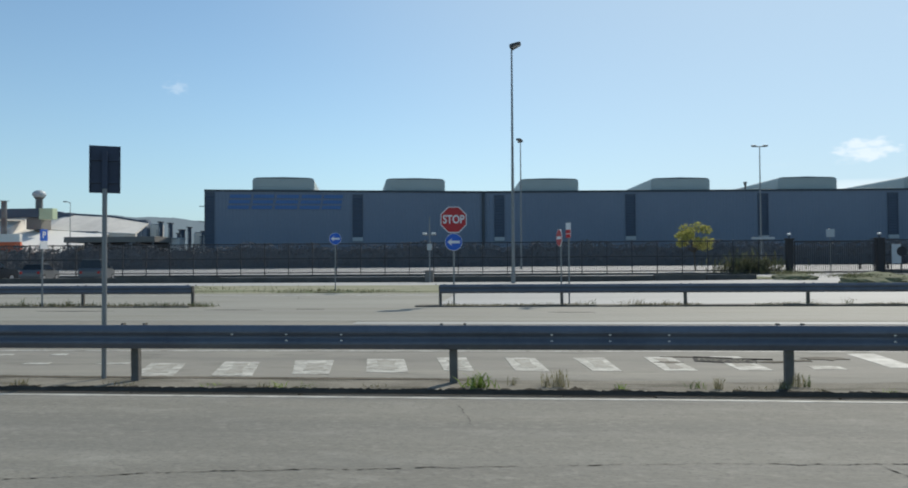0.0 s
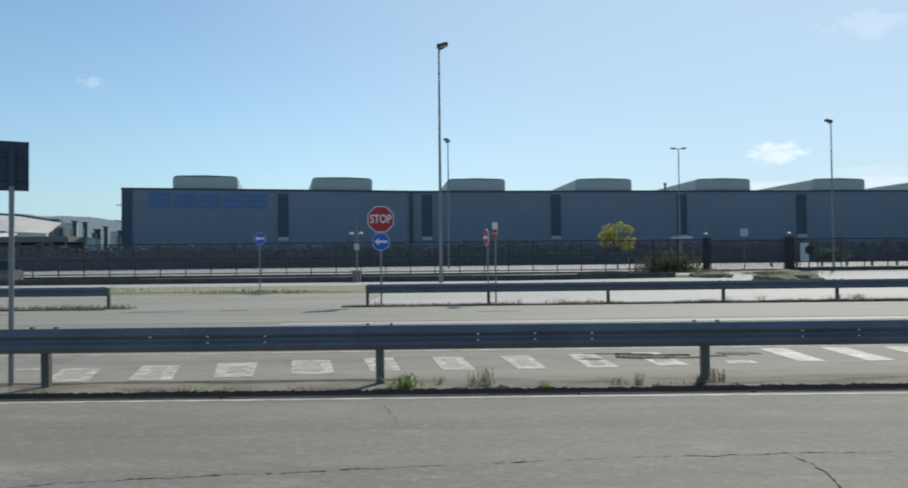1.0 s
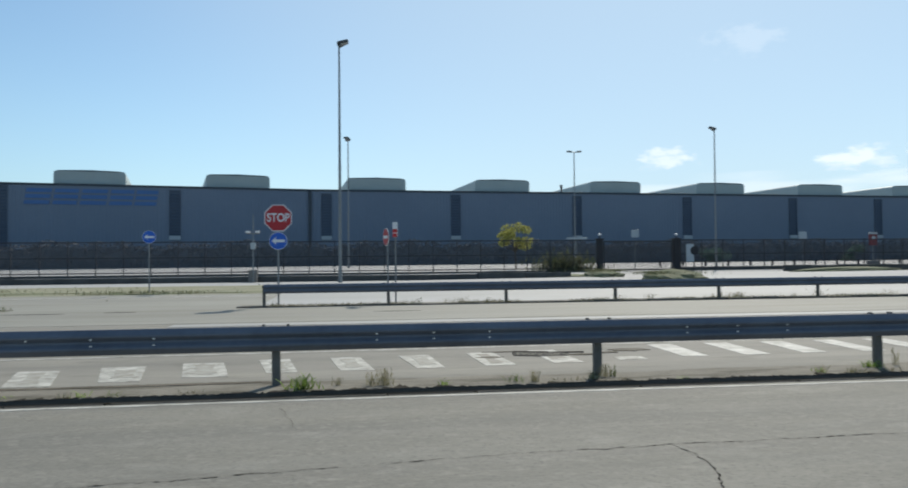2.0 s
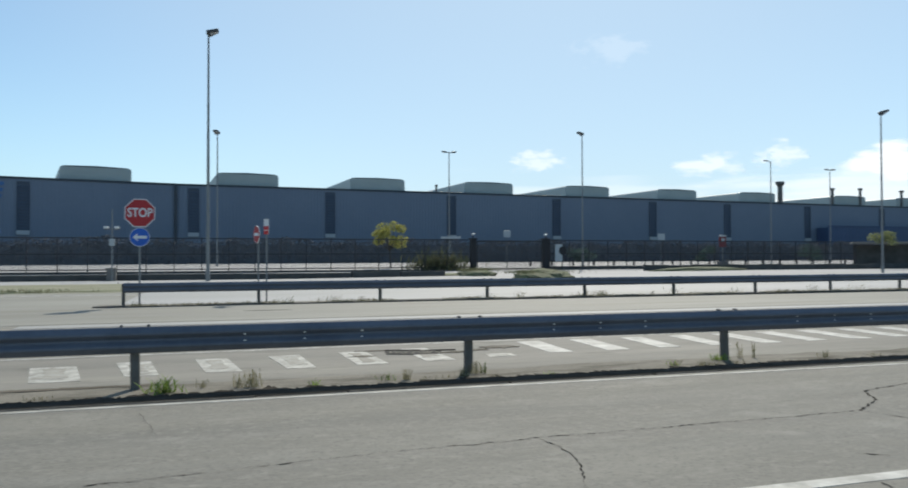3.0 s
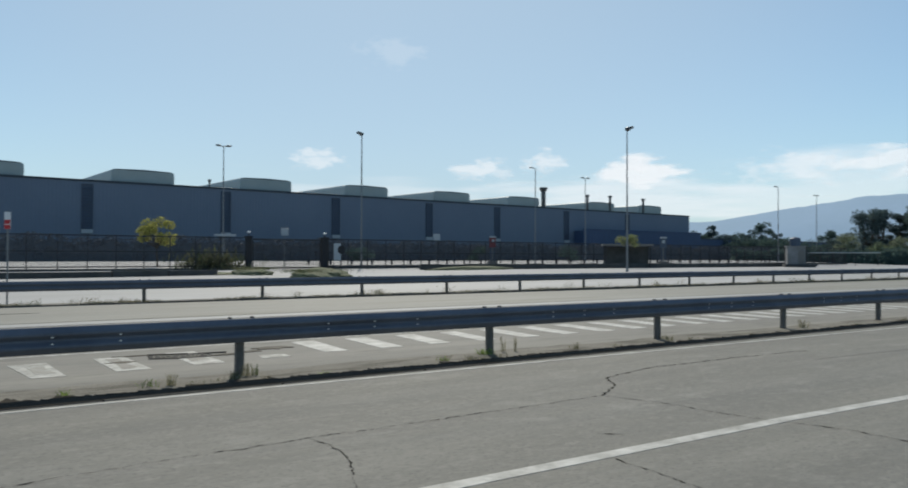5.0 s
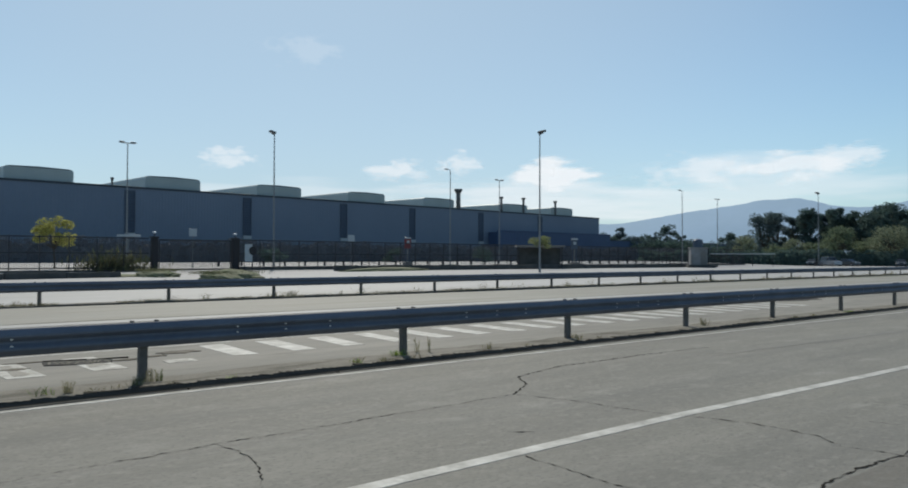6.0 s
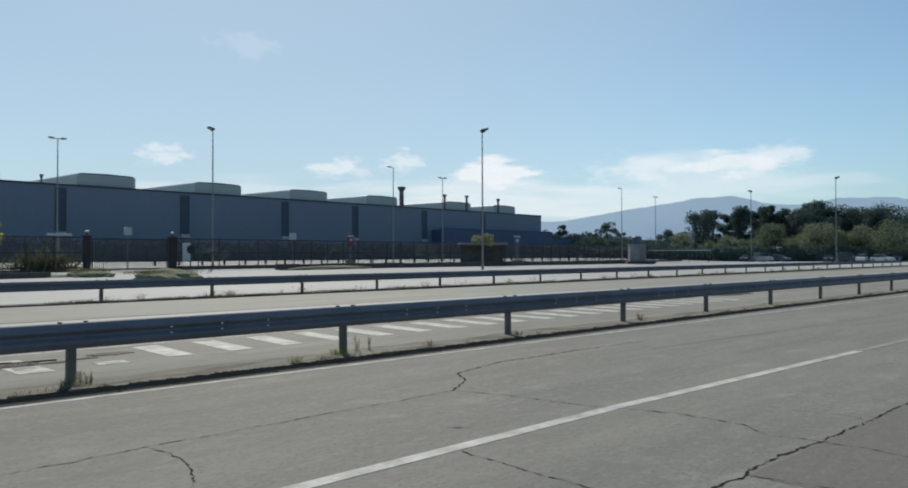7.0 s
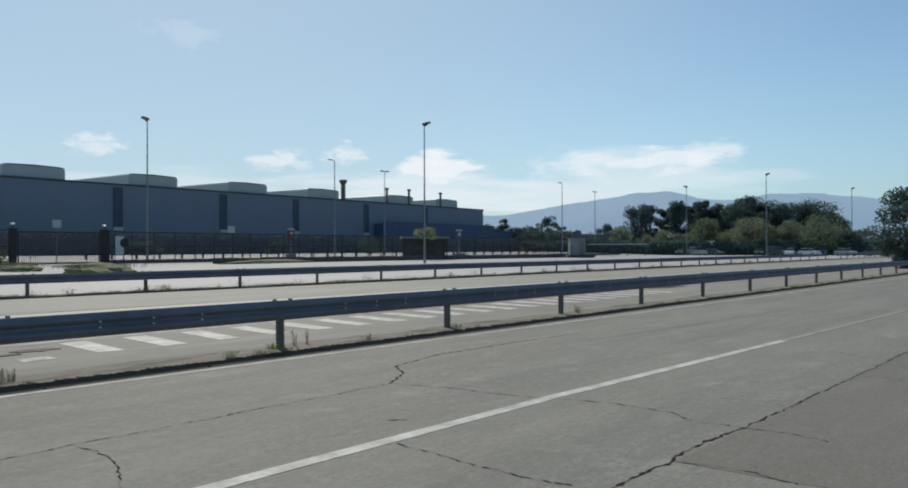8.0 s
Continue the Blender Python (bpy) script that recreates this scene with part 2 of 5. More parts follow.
# leaf colour raised to blue grey to paint the pale veil over it
HEDGE = mat("grey hedge leaves paled for haze", (0.12, 0.133, 0.148), 0.97, other=(0.14, 0.142, 0.15), big=0.15, fine=2, amount=1, island=0.08)
GRASS = mat("dry and green grass", (0.085, 0.11, 0.05), 0.9, other=(0.16, 0.15, 0.09), big=1.2, fine=8, amount=1, island=0.4, thin=0.4)
MOUND = mat("short mown grass", (0.13, 0.16, 0.075), 0.95, other=(0.19, 0.18, 0.11), big=1.0, fine=9, amount=1.0, bump=0.9, bump_scale=14)
WEED = mat("green weed", (0.25, 0.36, 0.06), 0.8, other=(0.07, 0.1, 0.03), big=3, fine=10, amount=1, island=0.4, thin=0.4)
DRY_WEED = mat("dry weed stalks", (0.22, 0.2, 0.12), 0.9, other=(0.13, 0.125, 0.07), big=3, fine=10, island=0.4, thin=0.4)
GLASS_DARK = mat("dark car glass", (0.015, 0.018, 0.02), 0.08, spec=0.6)
RUBBER = mat("tyre rubber", (0.018, 0.018, 0.018), 0.9)
RIM = mat("alloy rim", (0.45, 0.45, 0.46), 0.35, 0.8)
LAMP_HEAD = mat("dark lamp housing", (0.09, 0.095, 0.1), 0.5, 0.4)
LENS = mat("lamp lens", (0.6, 0.6, 0.58), 0.25)
PILLAR = mat("near black painted concrete", (0.025, 0.026, 0.03), 0.85, other=(0.045, 0.042, 0.04), big=1, fine=8)
CAR_PAINTS = [mat(n, c, 0.3, 0.2, spec=0.6) for n, c in (
    ("silver car paint", (0.36, 0.38, 0.4)), ("dark car paint", (0.03, 0.033, 0.04)), ("white car paint", (0.7, 0.7, 0.7)), ("grey car paint", (0.12, 0.13, 0.14)))]
SIGNAL_RED = mat("dull dark red enamel", (0.2, 0.035, 0.04), 0.6, other=(0.13, 0.03, 0.035), big=2, fine=10)
TAIL = mat("red lamp glass", (0.4, 0.02, 0.02), 0.2)
# aerial haze is put into these hills as an even glow
HAZE_HILL = mat("far hills with painted haze glow", (0.06, 0.09, 0.12), 1.0, other=(0.04, 0.065, 0.08), big=0.004, fine=0.03, amount=1, haze=(0.19, 0.285, 0.395))
NEAR_HILL = mat("grey wooded hills with haze glow", (0.05, 0.06, 0.06), 1.0, other=(0.035, 0.045, 0.045), big=0.01, fine=0.06, amount=1, haze=(0.085, 0.125, 0.16))

# ---- builders ----


def link_mesh(name, bm, material, parent=None):
    me = bpy.data.meshes.new(name)
    bm.normal_update()
    bm.to_mesh(me)
    bm.free()
    me.materials.append(material)
    ob = new(name, me)
    if parent is not None:
        ob.parent = parent
    return ob


def part(name, bm, material, parent, label=""):
    return tagged(link_mesh(name, bm, material, parent), label)


def again(ob, m, parent=None):
    """One more object on the same mesh."""
    o = new(ob.name.split(".")[0], ob.data)
    o.parent = parent if parent is not None else ob.parent
    o.matrix_local = m
    return o


def thing(name, label, category, at=(0, 0, 0), rz=0.0, group="", kind=""):
    ob = new(name)
    ob.empty_display_size = 0.2
    ob.matrix_world = pose(*at, 0, 0, rz)
    return tagged(ob, label, category, group, kind)


def box(bm, x0, x1, y0, y1, z0, z1, bevel=0.0):
    r = bmesh.ops.create_cube(bm, size=1, matrix=Matrix.Translation(((x0 + x1) / 2, (y0 + y1) / 2, (z0 + z1) / 2)) @ Matrix.Diagonal((x1 - x0, y1 - y0, z1 - z0, 1)))
    if bevel:
        edges = list({e for v in r["verts"] for e in v.link_edges})
        bmesh.ops.bevel(bm, geom=edges, offset=bevel, segments=2, affect="EDGES", profile=0.5)
    return bm


def tube(bm, p0, p1, r0, r1=None, n=12):
    p0, p1 = Vector(p0), Vector(p1)
    d = p1 - p0
    m = Matrix.Translation((p0 + p1) / 2) @ d.to_track_quat("Z", "Y").to_matrix().to_4x4()
    bmesh.ops.create_cone(bm, cap_ends=True, segments=n, radius1=r0, radius2=r0 if r1 is None else r1, depth=d.length, matrix=m)
    return bm


def prism(bm, outline, axis, a, b):
    """An outline of (u, v) points pushed from a to b along the axis: x (u=y, v=z), y (u=x, v=z) or z (u=x, v=y)."""
    def at(u, v, w):
        return {"x": (w, u, v), "y": (u, w, v), "z": (u, v, w)}[axis]
    lo, hi = [bm.verts.new(at(u, v, a)) for u, v in outline], [bm.verts.new(at(u, v, b)) for u, v in outline]
    n = len(outline)
    for i in range(n):
        bm.faces.new((lo[i], lo[(i + 1) % n], hi[(i + 1) % n], hi[i]))
    bm.faces.new(lo[::-1]), bm.faces.new(hi)
    bmesh.ops.recalc_face_normals(bm, faces=bm.faces)
    return bm


def B():
    return bmesh.new()


def leaves(name, material, parent, points, size, rng, upright=False):
    """Small two-triangle leaf clumps at the points, turned at random."""
    n = len(points)
    u, v = rng.normal(size=(n, 3)), rng.normal(size=(n, 3))
    if upright:
        u[:, 2] = 2.0 + np.abs(u[:, 2])
    u /= np.linalg.norm(u, axis=1)[:, None]
    v -= (u * v).sum(1)[:, None] * u
    v /= np.linalg.norm(v, axis=1)[:, None]
    s = size * rng.uniform(0.6, 1.4, (n, 1))
    p = np.asarray(points)
    wide = 0.1 if upright else 0.5
    co = np.stack([p - u * s, p - v * s * wide, p + u * s, p + v * s * wide], 1).reshape(-1, 3)
    me = bpy.data.meshes.new(name)
    me.from_pydata(co.tolist(), [], np.arange(4 * n).reshape(-1, 4).tolist())
    me.materials.append(material)
    ob = new(name, me)
    ob.parent = parent
    return ob


def tree(at, height, spread, leaf, label, seed, trunk=0.25, low=0.25, count=2600, size=0.16, group="", clumps=14):
    rng = np.random.default_rng(seed)
    t = thing("tree", label, "tree", at, rng.uniform(0, 360), group)
    bm = B()
    fork = height * (low + 0.1)
    lean = Vector((rng.uniform(-0.1, 0.1) * height * 0.3, rng.uniform(-0.1, 0.1) * height * 0.3, fork))
    tube(bm, (0, 0, -0.05), lean, height * 0.025 * (trunk / 0.25), height * 0.018 * (trunk / 0.25), 9)
    centres = []
    for i in range(clumps):
        a, h = rng.uniform(0, 6.283), rng.uniform(low, 0.95)
        w = spread * 0.5 * math.sin(math.pi * min(1, max(0.12, (h - low * 0.6) / (1.06 - low * 0.6)))) ** 0.7 * rng.uniform(0.35, 1.0)
        c = Vector((w * math.cos(a), w * math.sin(a), h * height))
        centres.append((c, spread * rng.uniform(0.13, 0.24)))
        tube(bm, lean * rng.uniform(0.8, 1.0), c * 0.93, height * 0.009, height * 0.003, 5)
    part("trunk", bm, BARK, t)
    pts = []
    for c, r in centres:
        k = count // clumps
        d = rng.normal(size=(k, 3))
        d /= np.linalg.norm(d, axis=1)[:, None]
        d *= (r * rng.uniform(0.25, 1.15, (k, 1)) ** 0.6) * np.array([1, 1, 0.75])
        pts.append(np.array(c) + d)
    leaves("crown", leaf, t, np.concatenate(pts), size, rng)
    return t


def tuft(name, at, height, width, material, label, category, seed, blades=26, group="", broad=0.005):
    """A tuft of thin bent blades in one mesh."""
    rng = np.random.default_rng(seed)
    bm = B()
    root = bm.verts.new((0, 0, -0.01))
    for i in range(int(blades * 1.3)):
        a, h = rng.uniform(0, 6.283), height * rng.uniform(0.4, 1.0)
        x, y = rng.normal(0, width * 0.18, 2)
        dx, dy = math.cos(a) * width * rng.uniform(0.1, 0.5), math.sin(a) * width * rng.uniform(0.1, 0.5)
        w = min(broad, height * 0.06)
        px, py = -math.sin(a) * w, math.cos(a) * w
        v = [bm.verts.new(c) for c in ((x - px, y - py, 0), (x + px, y + py, 0), (x + dx * 0.4 + px * 0.8, y + dy * 0.4 + py * 0.8, h * 0.6), (x + dx * 0.4 - px * 0.8, y + dy * 0.4 - py * 0.8, h * 0.6), (x + dx, y + dy, h))]
        bm.faces.new((root, v[0], v[1])), bm.faces.new(v[:4]), bm.faces.new((v[3], v[2], v[4]))
        if i % 2 == 0:
            # a small leaf or seed head on the upper part of the stalk
            c = Vector((x + dx * 0.7, y + dy * 0.7, h * rng.uniform(0.6, 0.95)))
            e = Vector(rng.normal(0, 1, 3)).normalized() * height * 0.09
            g = e.cross(Vector((0.3, 0.2, 1))).normalized() * height * 0.035
            q = [v[3], bm.verts.new(c + e + g), bm.verts.new(c + e * 1.8), bm.verts.new(c + e - g)]
            bm.faces.new(q)
    ob = link_mesh(name, bm, material)
    ob.location = at
    return tagged(ob, label, category, group)


# ---- ground ----


def strip(name, y0, y1, x0, x1, z, material, label="", slope=0.0, thick=0.02, kind="structure", wobble=0.0):
    """A flat band along x; slope is its drift in y for each metre of x."""
    bm = B()
    n = max(2, int((x1 - x0) / (0.5 if wobble else 8)))
    xs = [x0 + (x1 - x0) * i / n for i in range(n + 1)]
    top = [(bm.verts.new((x, y0 + slope * x, z)), bm.verts.new((x, y1 + slope * x + wobble * (noise.noise((x * 0.45, 3, 1)) + 0.6 * noise.noise((x * 1.7, 8, 1))), z))) for x in xs]
    for a, b in zip(top, top[1:]):
        bm.faces.new((a[0], b[0], b[1], a[1]))
    r = bmesh.ops.extrude_face_region(bm, geom=list(bm.faces))
    bmesh.ops.translate(bm, verts=[v for v in r["geom"] if isinstance(v, bmesh.types.BMVert)], vec=(0, 0, -thick))
    bmesh.ops.recalc_face_normals(bm, faces=bm.faces)
    ob = link_mesh(name, bm, material)
    return tagged(ob, label, "", "", kind)


ROAD_Z, KERB_Y = -0.01, 8.6
bm = B()
profile = [(-4000, ROAD_Z - 0.02), (KERB_Y + 0.02, ROAD_Z - 0.02), (KERB_Y + 0.05, -0.03), (76, -0.03), (98, 0.7), (112, 0.8), (4000, 0.8)]
rows_ = [[bm.verts.new((x, y, z)) for y, z in profile] for x in (-4000, -300, 0, 300, 4000)]
for a, b in zip(rows_, rows_[1:]):
    for i in range(len(profile) - 1):
        bm.faces.new((a[i], b[i], b[i + 1], a[i + 1]))
bmesh.ops.recalc_face_normals(bm, faces=bm.faces)
tagged(link_mesh("ground", bm, GROUND), "dry open ground reaching the hills", "ground", "", "structure")
road = strip("road", -6.0, KERB_Y - 0.02, -400, 600, ROAD_Z, ASPHALT, "sun-bleached cracked asphalt road")
kerb = thing("kerb", "flush dirty concrete kerb along the road", "kerb", (0, 0, 0), 0, "", "structure")
stone = part("kerb_stone", box(B(), -0.495, 0.495, KERB_Y - 0.02, KERB_Y + 0.1, ROAD_Z - 0.1, 0.0, 0.008), KERB, kerb)
stone.location.x = -20
for i in range(1, 160):
    again(stone, pose(-20 + i, 0, random.uniform(-0.004, 0.003), 0, 0, random.uniform(-0.25, 0.25)))
strip("verge", KERB_Y + 0.1, 9.72, -60, 160, 0.0, EARTH, "dusty earth strip under the guard rail", wobble=0.22)


def ragged(name, label, x0, x1, near, far, z, material, seed, step=0.03):
    """A ragged-edged film along the kerb, for dirt and for painted shade, in one mesh."""
    bm, last, n = B(), None, int((x1 - x0) / step)
    for i in range(n + 1):
        x = x0 + step * i
        a = near + 0.012 * noise.noise((x * 3.1, seed, 0))
        b = far + (far - near) * (0.35 * noise.noise((x * 0.8, seed, 3)) + 0.4 * noise.noise((x * 3.7, seed, 5)) + 0.4 * noise.noise((x * 11.0, seed, 7)) + 0.35 * noise.noise((x * 29.0, seed, 9)))
        now = (bm.verts.new((x, a, z)), bm.verts.new((x, max(a + 0.006, b), z + 0.006)), bm.verts.new((x, max(a + 0.012, b + 0.01), z - 0.01)))
        if last:
            for k in range(2):
                bm.faces.new((last[k], now[k], now[k + 1], last[k + 1]))
        last = now
    return tagged(link_mesh(name, bm, material), label, "dirt", "", "structure")


# dirt strip that also paints the rail's shadow along the road edge
ragged("kerb_dirt_shade", "ragged dirt along the kerb, darkened for the rail shadow", -40, 90, KERB_Y + 0.005, 8.98, 0.004, DIRT_SHADE, 2.0)
ragged("dust_band", "brown dust and litter along the asphalt edge", -14, -0.5, 9.68, 9.78, 0.006, DUST, 6.0)
strip("carriageway", 9.0, 25.2, -400, 600, -0.004, ASPHALT2, "pale worn asphalt of the side carriageway")
strip("median", 25.2, 26.6, -3.4, 300, 0.0, EARTH, "earth strip with weeds under the guard rail", 0.028, wobble=0.3)
strip("median", 24.9, 26.2, -60, -10.5, 0.0, EARTH, "earth strip with weeds under the guard rail", 0.0, wobble=0.3)
strip("carriageway_edge", 19.2, 25.15, -400, 600, 0.001, PALE_ROAD, "dusty pale outer lane of the side carriageway", 0.0)
strip("service_road", 26.3, 46.0, -3.1, 600, -0.006, CONCRETE_ROAD, "very pale bleached service road", 0.028)
strip("junction", 25.2, 36.2, -400, -2.8, -0.003, PALE_ROAD, "pale asphalt junction mouth")
strip("gravel_verge", 36.2, 48.0, -400, -1.0, -0.001, VERGE, "dry gravel and grass verge")
strip("lane", 48.0, 54.8, -400, 6, -0.004, CONCRETE_ROAD, "pale lane before the low wall")
strip("forecourt", 46.0, 76.0, 6, 600, -0.012, YARD, "pale concrete forecourt before the gate", 0.02)
bm = prism(B(), [(76.05, -0.2), (76.05, -0.012), (98, 0.712), (111.5, 0.812), (111.5, -0.2)], "x", -400, 600)
tagged(link_mesh("yard", bm, YARD), "bright concrete yard rising towards the factory", "yard", "", "structure")
strip("parking_ground", 55.2, 76.0, -400, 6, -0.012, YARD, "pale concrete parking strip")
# road paint
PAINT_Z = ROAD_Z + 0.004
line = thing("lane_line", "worn white centre line on the road", "road marking", (0, 0, 0), 0, "", "structure")
bm = B()
prism(bm, [(-57.732, 4.772), (2.887, 4.075), (6.735, 4.065), (13.086, 3.82), (13.086, 3.957), (6.735, 4.205), (2.887, 4.219), (-57.732, 4.907)], "z", ROAD_Z - 0.004, PAINT_Z)
part("stripe", bm, PAINT, line)
part("stripe", prism(B(), [(13.182, 3.816), (17.897, 3.656), (21.168, 3.537), (21.168, 3.666), (17.897, 3.786), (13.182, 3.953)], "z", ROAD_Z - 0.004, PAINT_Z), FADED, line, "almost worn away paint")
part("stripe", prism(B(), [(21.264, 3.534), (57.732, 2.203), (153.951, -1.443), (153.951, -1.337), (57.732, 2.3), (21.264, 3.637)], "z", ROAD_Z - 0.004, PAINT_Z - 0.001), TYRE, line, "almost worn away paint")
edge = thing("edge_line", "thin white edge line beside the kerb", "road marking", (0, 0, 0), 0, "", "structure")
bm = B()
prism(bm, [(-57.732, 8.43), (1.924, 8.43), (57.732, 7.615), (57.732, 7.69), (1.924, 8.5), (-57.732, 8.5)], "z", ROAD_Z - 0.004, PAINT_Z)
part("stripe", bm, PAINT, edge)
far_line = thing("edge_line", "bright edge strip of the side carriageway", "road marking", (0, 0, 0), 0, "", "structure")
part("stripe", prism(B(), [(-4, 18.2), (160, 18.6), (160, 19.3), (-4, 18.9)], "z", -0.01, 0.005), CONCRETE_ROAD, far_line)
thin = thing("edge_line", "faint white line behind the hatched marking", "road marking", (0, 0, 0), 0, "", "structure")
part("stripe", prism(B(), [(-30, 12.2), (40, 13.6), (40, 13.7), (-30, 12.3)], "z", -0.01, 0.0), PAINT_OLD, thin)
jline = thing("edge_line", "white line across the junction mouth", "road marking", (0, 0, 0), 0, "", "structure")
part("stripe", prism(B(), [(-60, 33.2), (-3, 33.6), (-3, 33.8), (-60, 33.4)], "z", -0.012, 0.003), PAINT, jline)
hatch = thing("hatched_marking", "row of worn white painted blocks along the carriageway", "road marking", (0, 0, 0), 0, "", "structure")
for i in range(-4, 26):
    x0 = -1.04 + 1.02 * i + (0.06 if i >= 6 else 0)
    y = 10.54 + (0.2 * i if i < 0 else 0.02 * i if i < 2 else 0.04 + 0.083 * (i - 2) if i < 6 else 0.5 + 0.012 * (i - 6))
    L = 1.42 if i < 2 else 1.36 + 0.04 * min(i, 6) if i != 5 else 0.36
    lean = max(-0.4, min(0.12, -0.22 + 0.05 * i)) * (L / 1.4)
    w = (0.5 if i < 0 else 0.44 if i < 6 else 0.41) + (0.06 if i < 0 else 0)
    rng = random.Random(i)
    j = [rng.uniform(-0.025, 0.025) for k in range(4)]
    part("block", prism(B(), [(x0 + j[0], y + j[1]), (x0 + w + j[2], y + j[3]), (x0 + w + lean + j[1], y + L + j[0]), (x0 + lean + j[3], y + L + j[2])], "z", -0.01, 0.0), PAINT if i >= 6 else PAINT_OLD, hatch)
    if -4 <= i <= 5:
        # the middle is worn through, leaving a brighter rim
        a, b, c, d = rng.uniform(0.12, 0.3), rng.uniform(0.7, 0.9), rng.uniform(0.12, 0.25), rng.uniform(0.75, 0.9)
        spot = [(a, c), ((a + b) / 2, c + rng.uniform(-0.04, 0.08)), (b, c + 0.05), (b - 0.08, 0.5), (b, d), ((a + b) / 2, d - rng.uniform(-0.03, 0.12)), (a + 0.05, d), (a + rng.uniform(0.0, 0.12), 0.5)]
        part("worn_middle", prism(B(), [(x0 + u * w + v * lean, y + v * L) for u, v in spot], "z", -0.01, 0.0025), FADED if i in (3, 4) else WORN, hatch)
for x, y, w in ((-6.35, 11.0, 0.5), (-7.5, 10.95, 0.42), (-7.75, 12.05, 0.26), (-8.75, 12.0, 0.36)):
    part("block", prism(B(), [(x, y), (x + w, y + 0.03), (x + w - 0.03, y + 0.2), (x + 0.04, y + 0.15)], "z", -0.01, 0.0), PAINT_OLD, hatch)


def crack(pts, width, seed, parent):
    """A ragged dark crack along the points, laid a hair above the road."""
    rng = random.Random(seed)
    bm, last = B(), None
    line = []
    for (x0, y0), (x1, y1) in zip(pts, pts[1:]):
        n = max(2, int(math.hypot(x1 - x0, y1 - y0) / 0.035))
        line += [(x0 + (x1 - x0) * i / n, y0 + (y1 - y0) * i / n) for i in range(n)]
    line.append(pts[-1])
    off = 0
    for i, (x, y) in enumerate(line):
        a, b = line[max(0, i - 1)], line[min(len(line) - 1, i + 1)]
        d = Vector((b[0] - a[0], b[1] - a[1], 0)).normalized()
        off = off * 0.8 + rng.uniform(-0.014, 0.014)
        w = width * 0.55 * rng.choice((0.08, 0.25, 0.5, 0.8, 1.35)) * rng.uniform(0.8, 1.1)
        s = Vector((-d.y, d.x, 0))
        c = Vector((x, y, ROAD_Z + 0.004)) + s * off
        now = (bm.verts.new(c + s * w), bm.verts.new(c - s * w))
        if last:
            bm.faces.new((last[0], last[1], now[1], now[0]))
        last = now
    bmesh.ops.recalc_face_normals(bm, faces=bm.faces)
    part("crack", bm, CRACK, parent)


cracks = thing("road_cracks", "dark branching cracks in the asphalt", "crack", (0, 0, 0), 0, "", "structure")
crack([(-11.546, 4.426), (-3.656, 5.148), (-2.117, 5.456), (0, 5.677), (1.347, 5.85), (2.646, 5.898), (4.234, 5.937), (6.139, 5.966)], 0.0125, 1, cracks)
crack([(2.646, 5.898), (2.694, 5.677), (2.656, 5.215), (2.559, 4.946), (2.425, 4.57), (2.357, 4.137)], 0.0115, 2, cracks)
crack([(6.139, 5.966), (6.783, 6.37), (7.024, 6.774), (8.159, 7.12), (9.814, 7.139), (12.027, 7.024)], 0.027, 3, cracks)
crack([(6.139, 5.966), (6.37, 5.273), (6.447, 4.686), (6.533, 4.224), (6.783, 3.531), (6.735, 2.896), (6.524, 2.579), (6.581, 2.194), (6.639, 1.799), (6.543, 1.491)], 0.015, 4, cracks)
crack([(3.079, 2.309), (4.465, 2.223), (5.254, 2.184), (5.917, 2.223), (6.745, 2.165), (7.775, 2.146), (10.055, 2.117), (12.797, 2.078), (21.168, 1.924)], 0.024, 5, cracks)
crack([(5.254, 2.184), (5.34, 1.78), (5.273, 1.347)], 0.015, 6, cracks)
crack([(4.349, 4.041), (4.272, 3.425), (4.253, 2.848), (4.33, 2.309)], 0.013, 7, cracks)
crack([(-0.654, 8.082), (-0.548, 7.698), (-0.423, 7.024)], 0.006, 8, cracks)
crack([(4.811, 4.696), (4.984, 4.542)], 0.015, 9, cracks)
crack([(8.66, 3.271), (8.948, 2.79), (8.852, 2.309)], 0.008, 10, cracks)
crack([(7.698, 2.819), (7.813, 2.502), (7.765, 2.194)], 0.009, 11, cracks)
crack([(11.806, 3.194), (12.085, 2.877), (11.931, 2.502), (11.825, 2.117)], 0.014, 12, cracks)
crack([(10.055, 2.117), (10.151, 1.924), (9.988, 1.597)], 0.01, 13, cracks)
tagged(link_mesh("old_lane", prism(B(), [(5.254, 2.175), (7.775, 2.136), (12.797, 2.069), (21.168, 1.915), (57.732, 0.577), (153.951, -3.079), (153.951, -5.677), (5.966, -5.677), (5.484, 0.192), (5.292, 1.347)], "z", ROAD_Z - 0.004, ROAD_Z + 0.0025), ASPHALT_OLD), "slightly darker older asphalt beyond the long crack", "road", "", "structure")
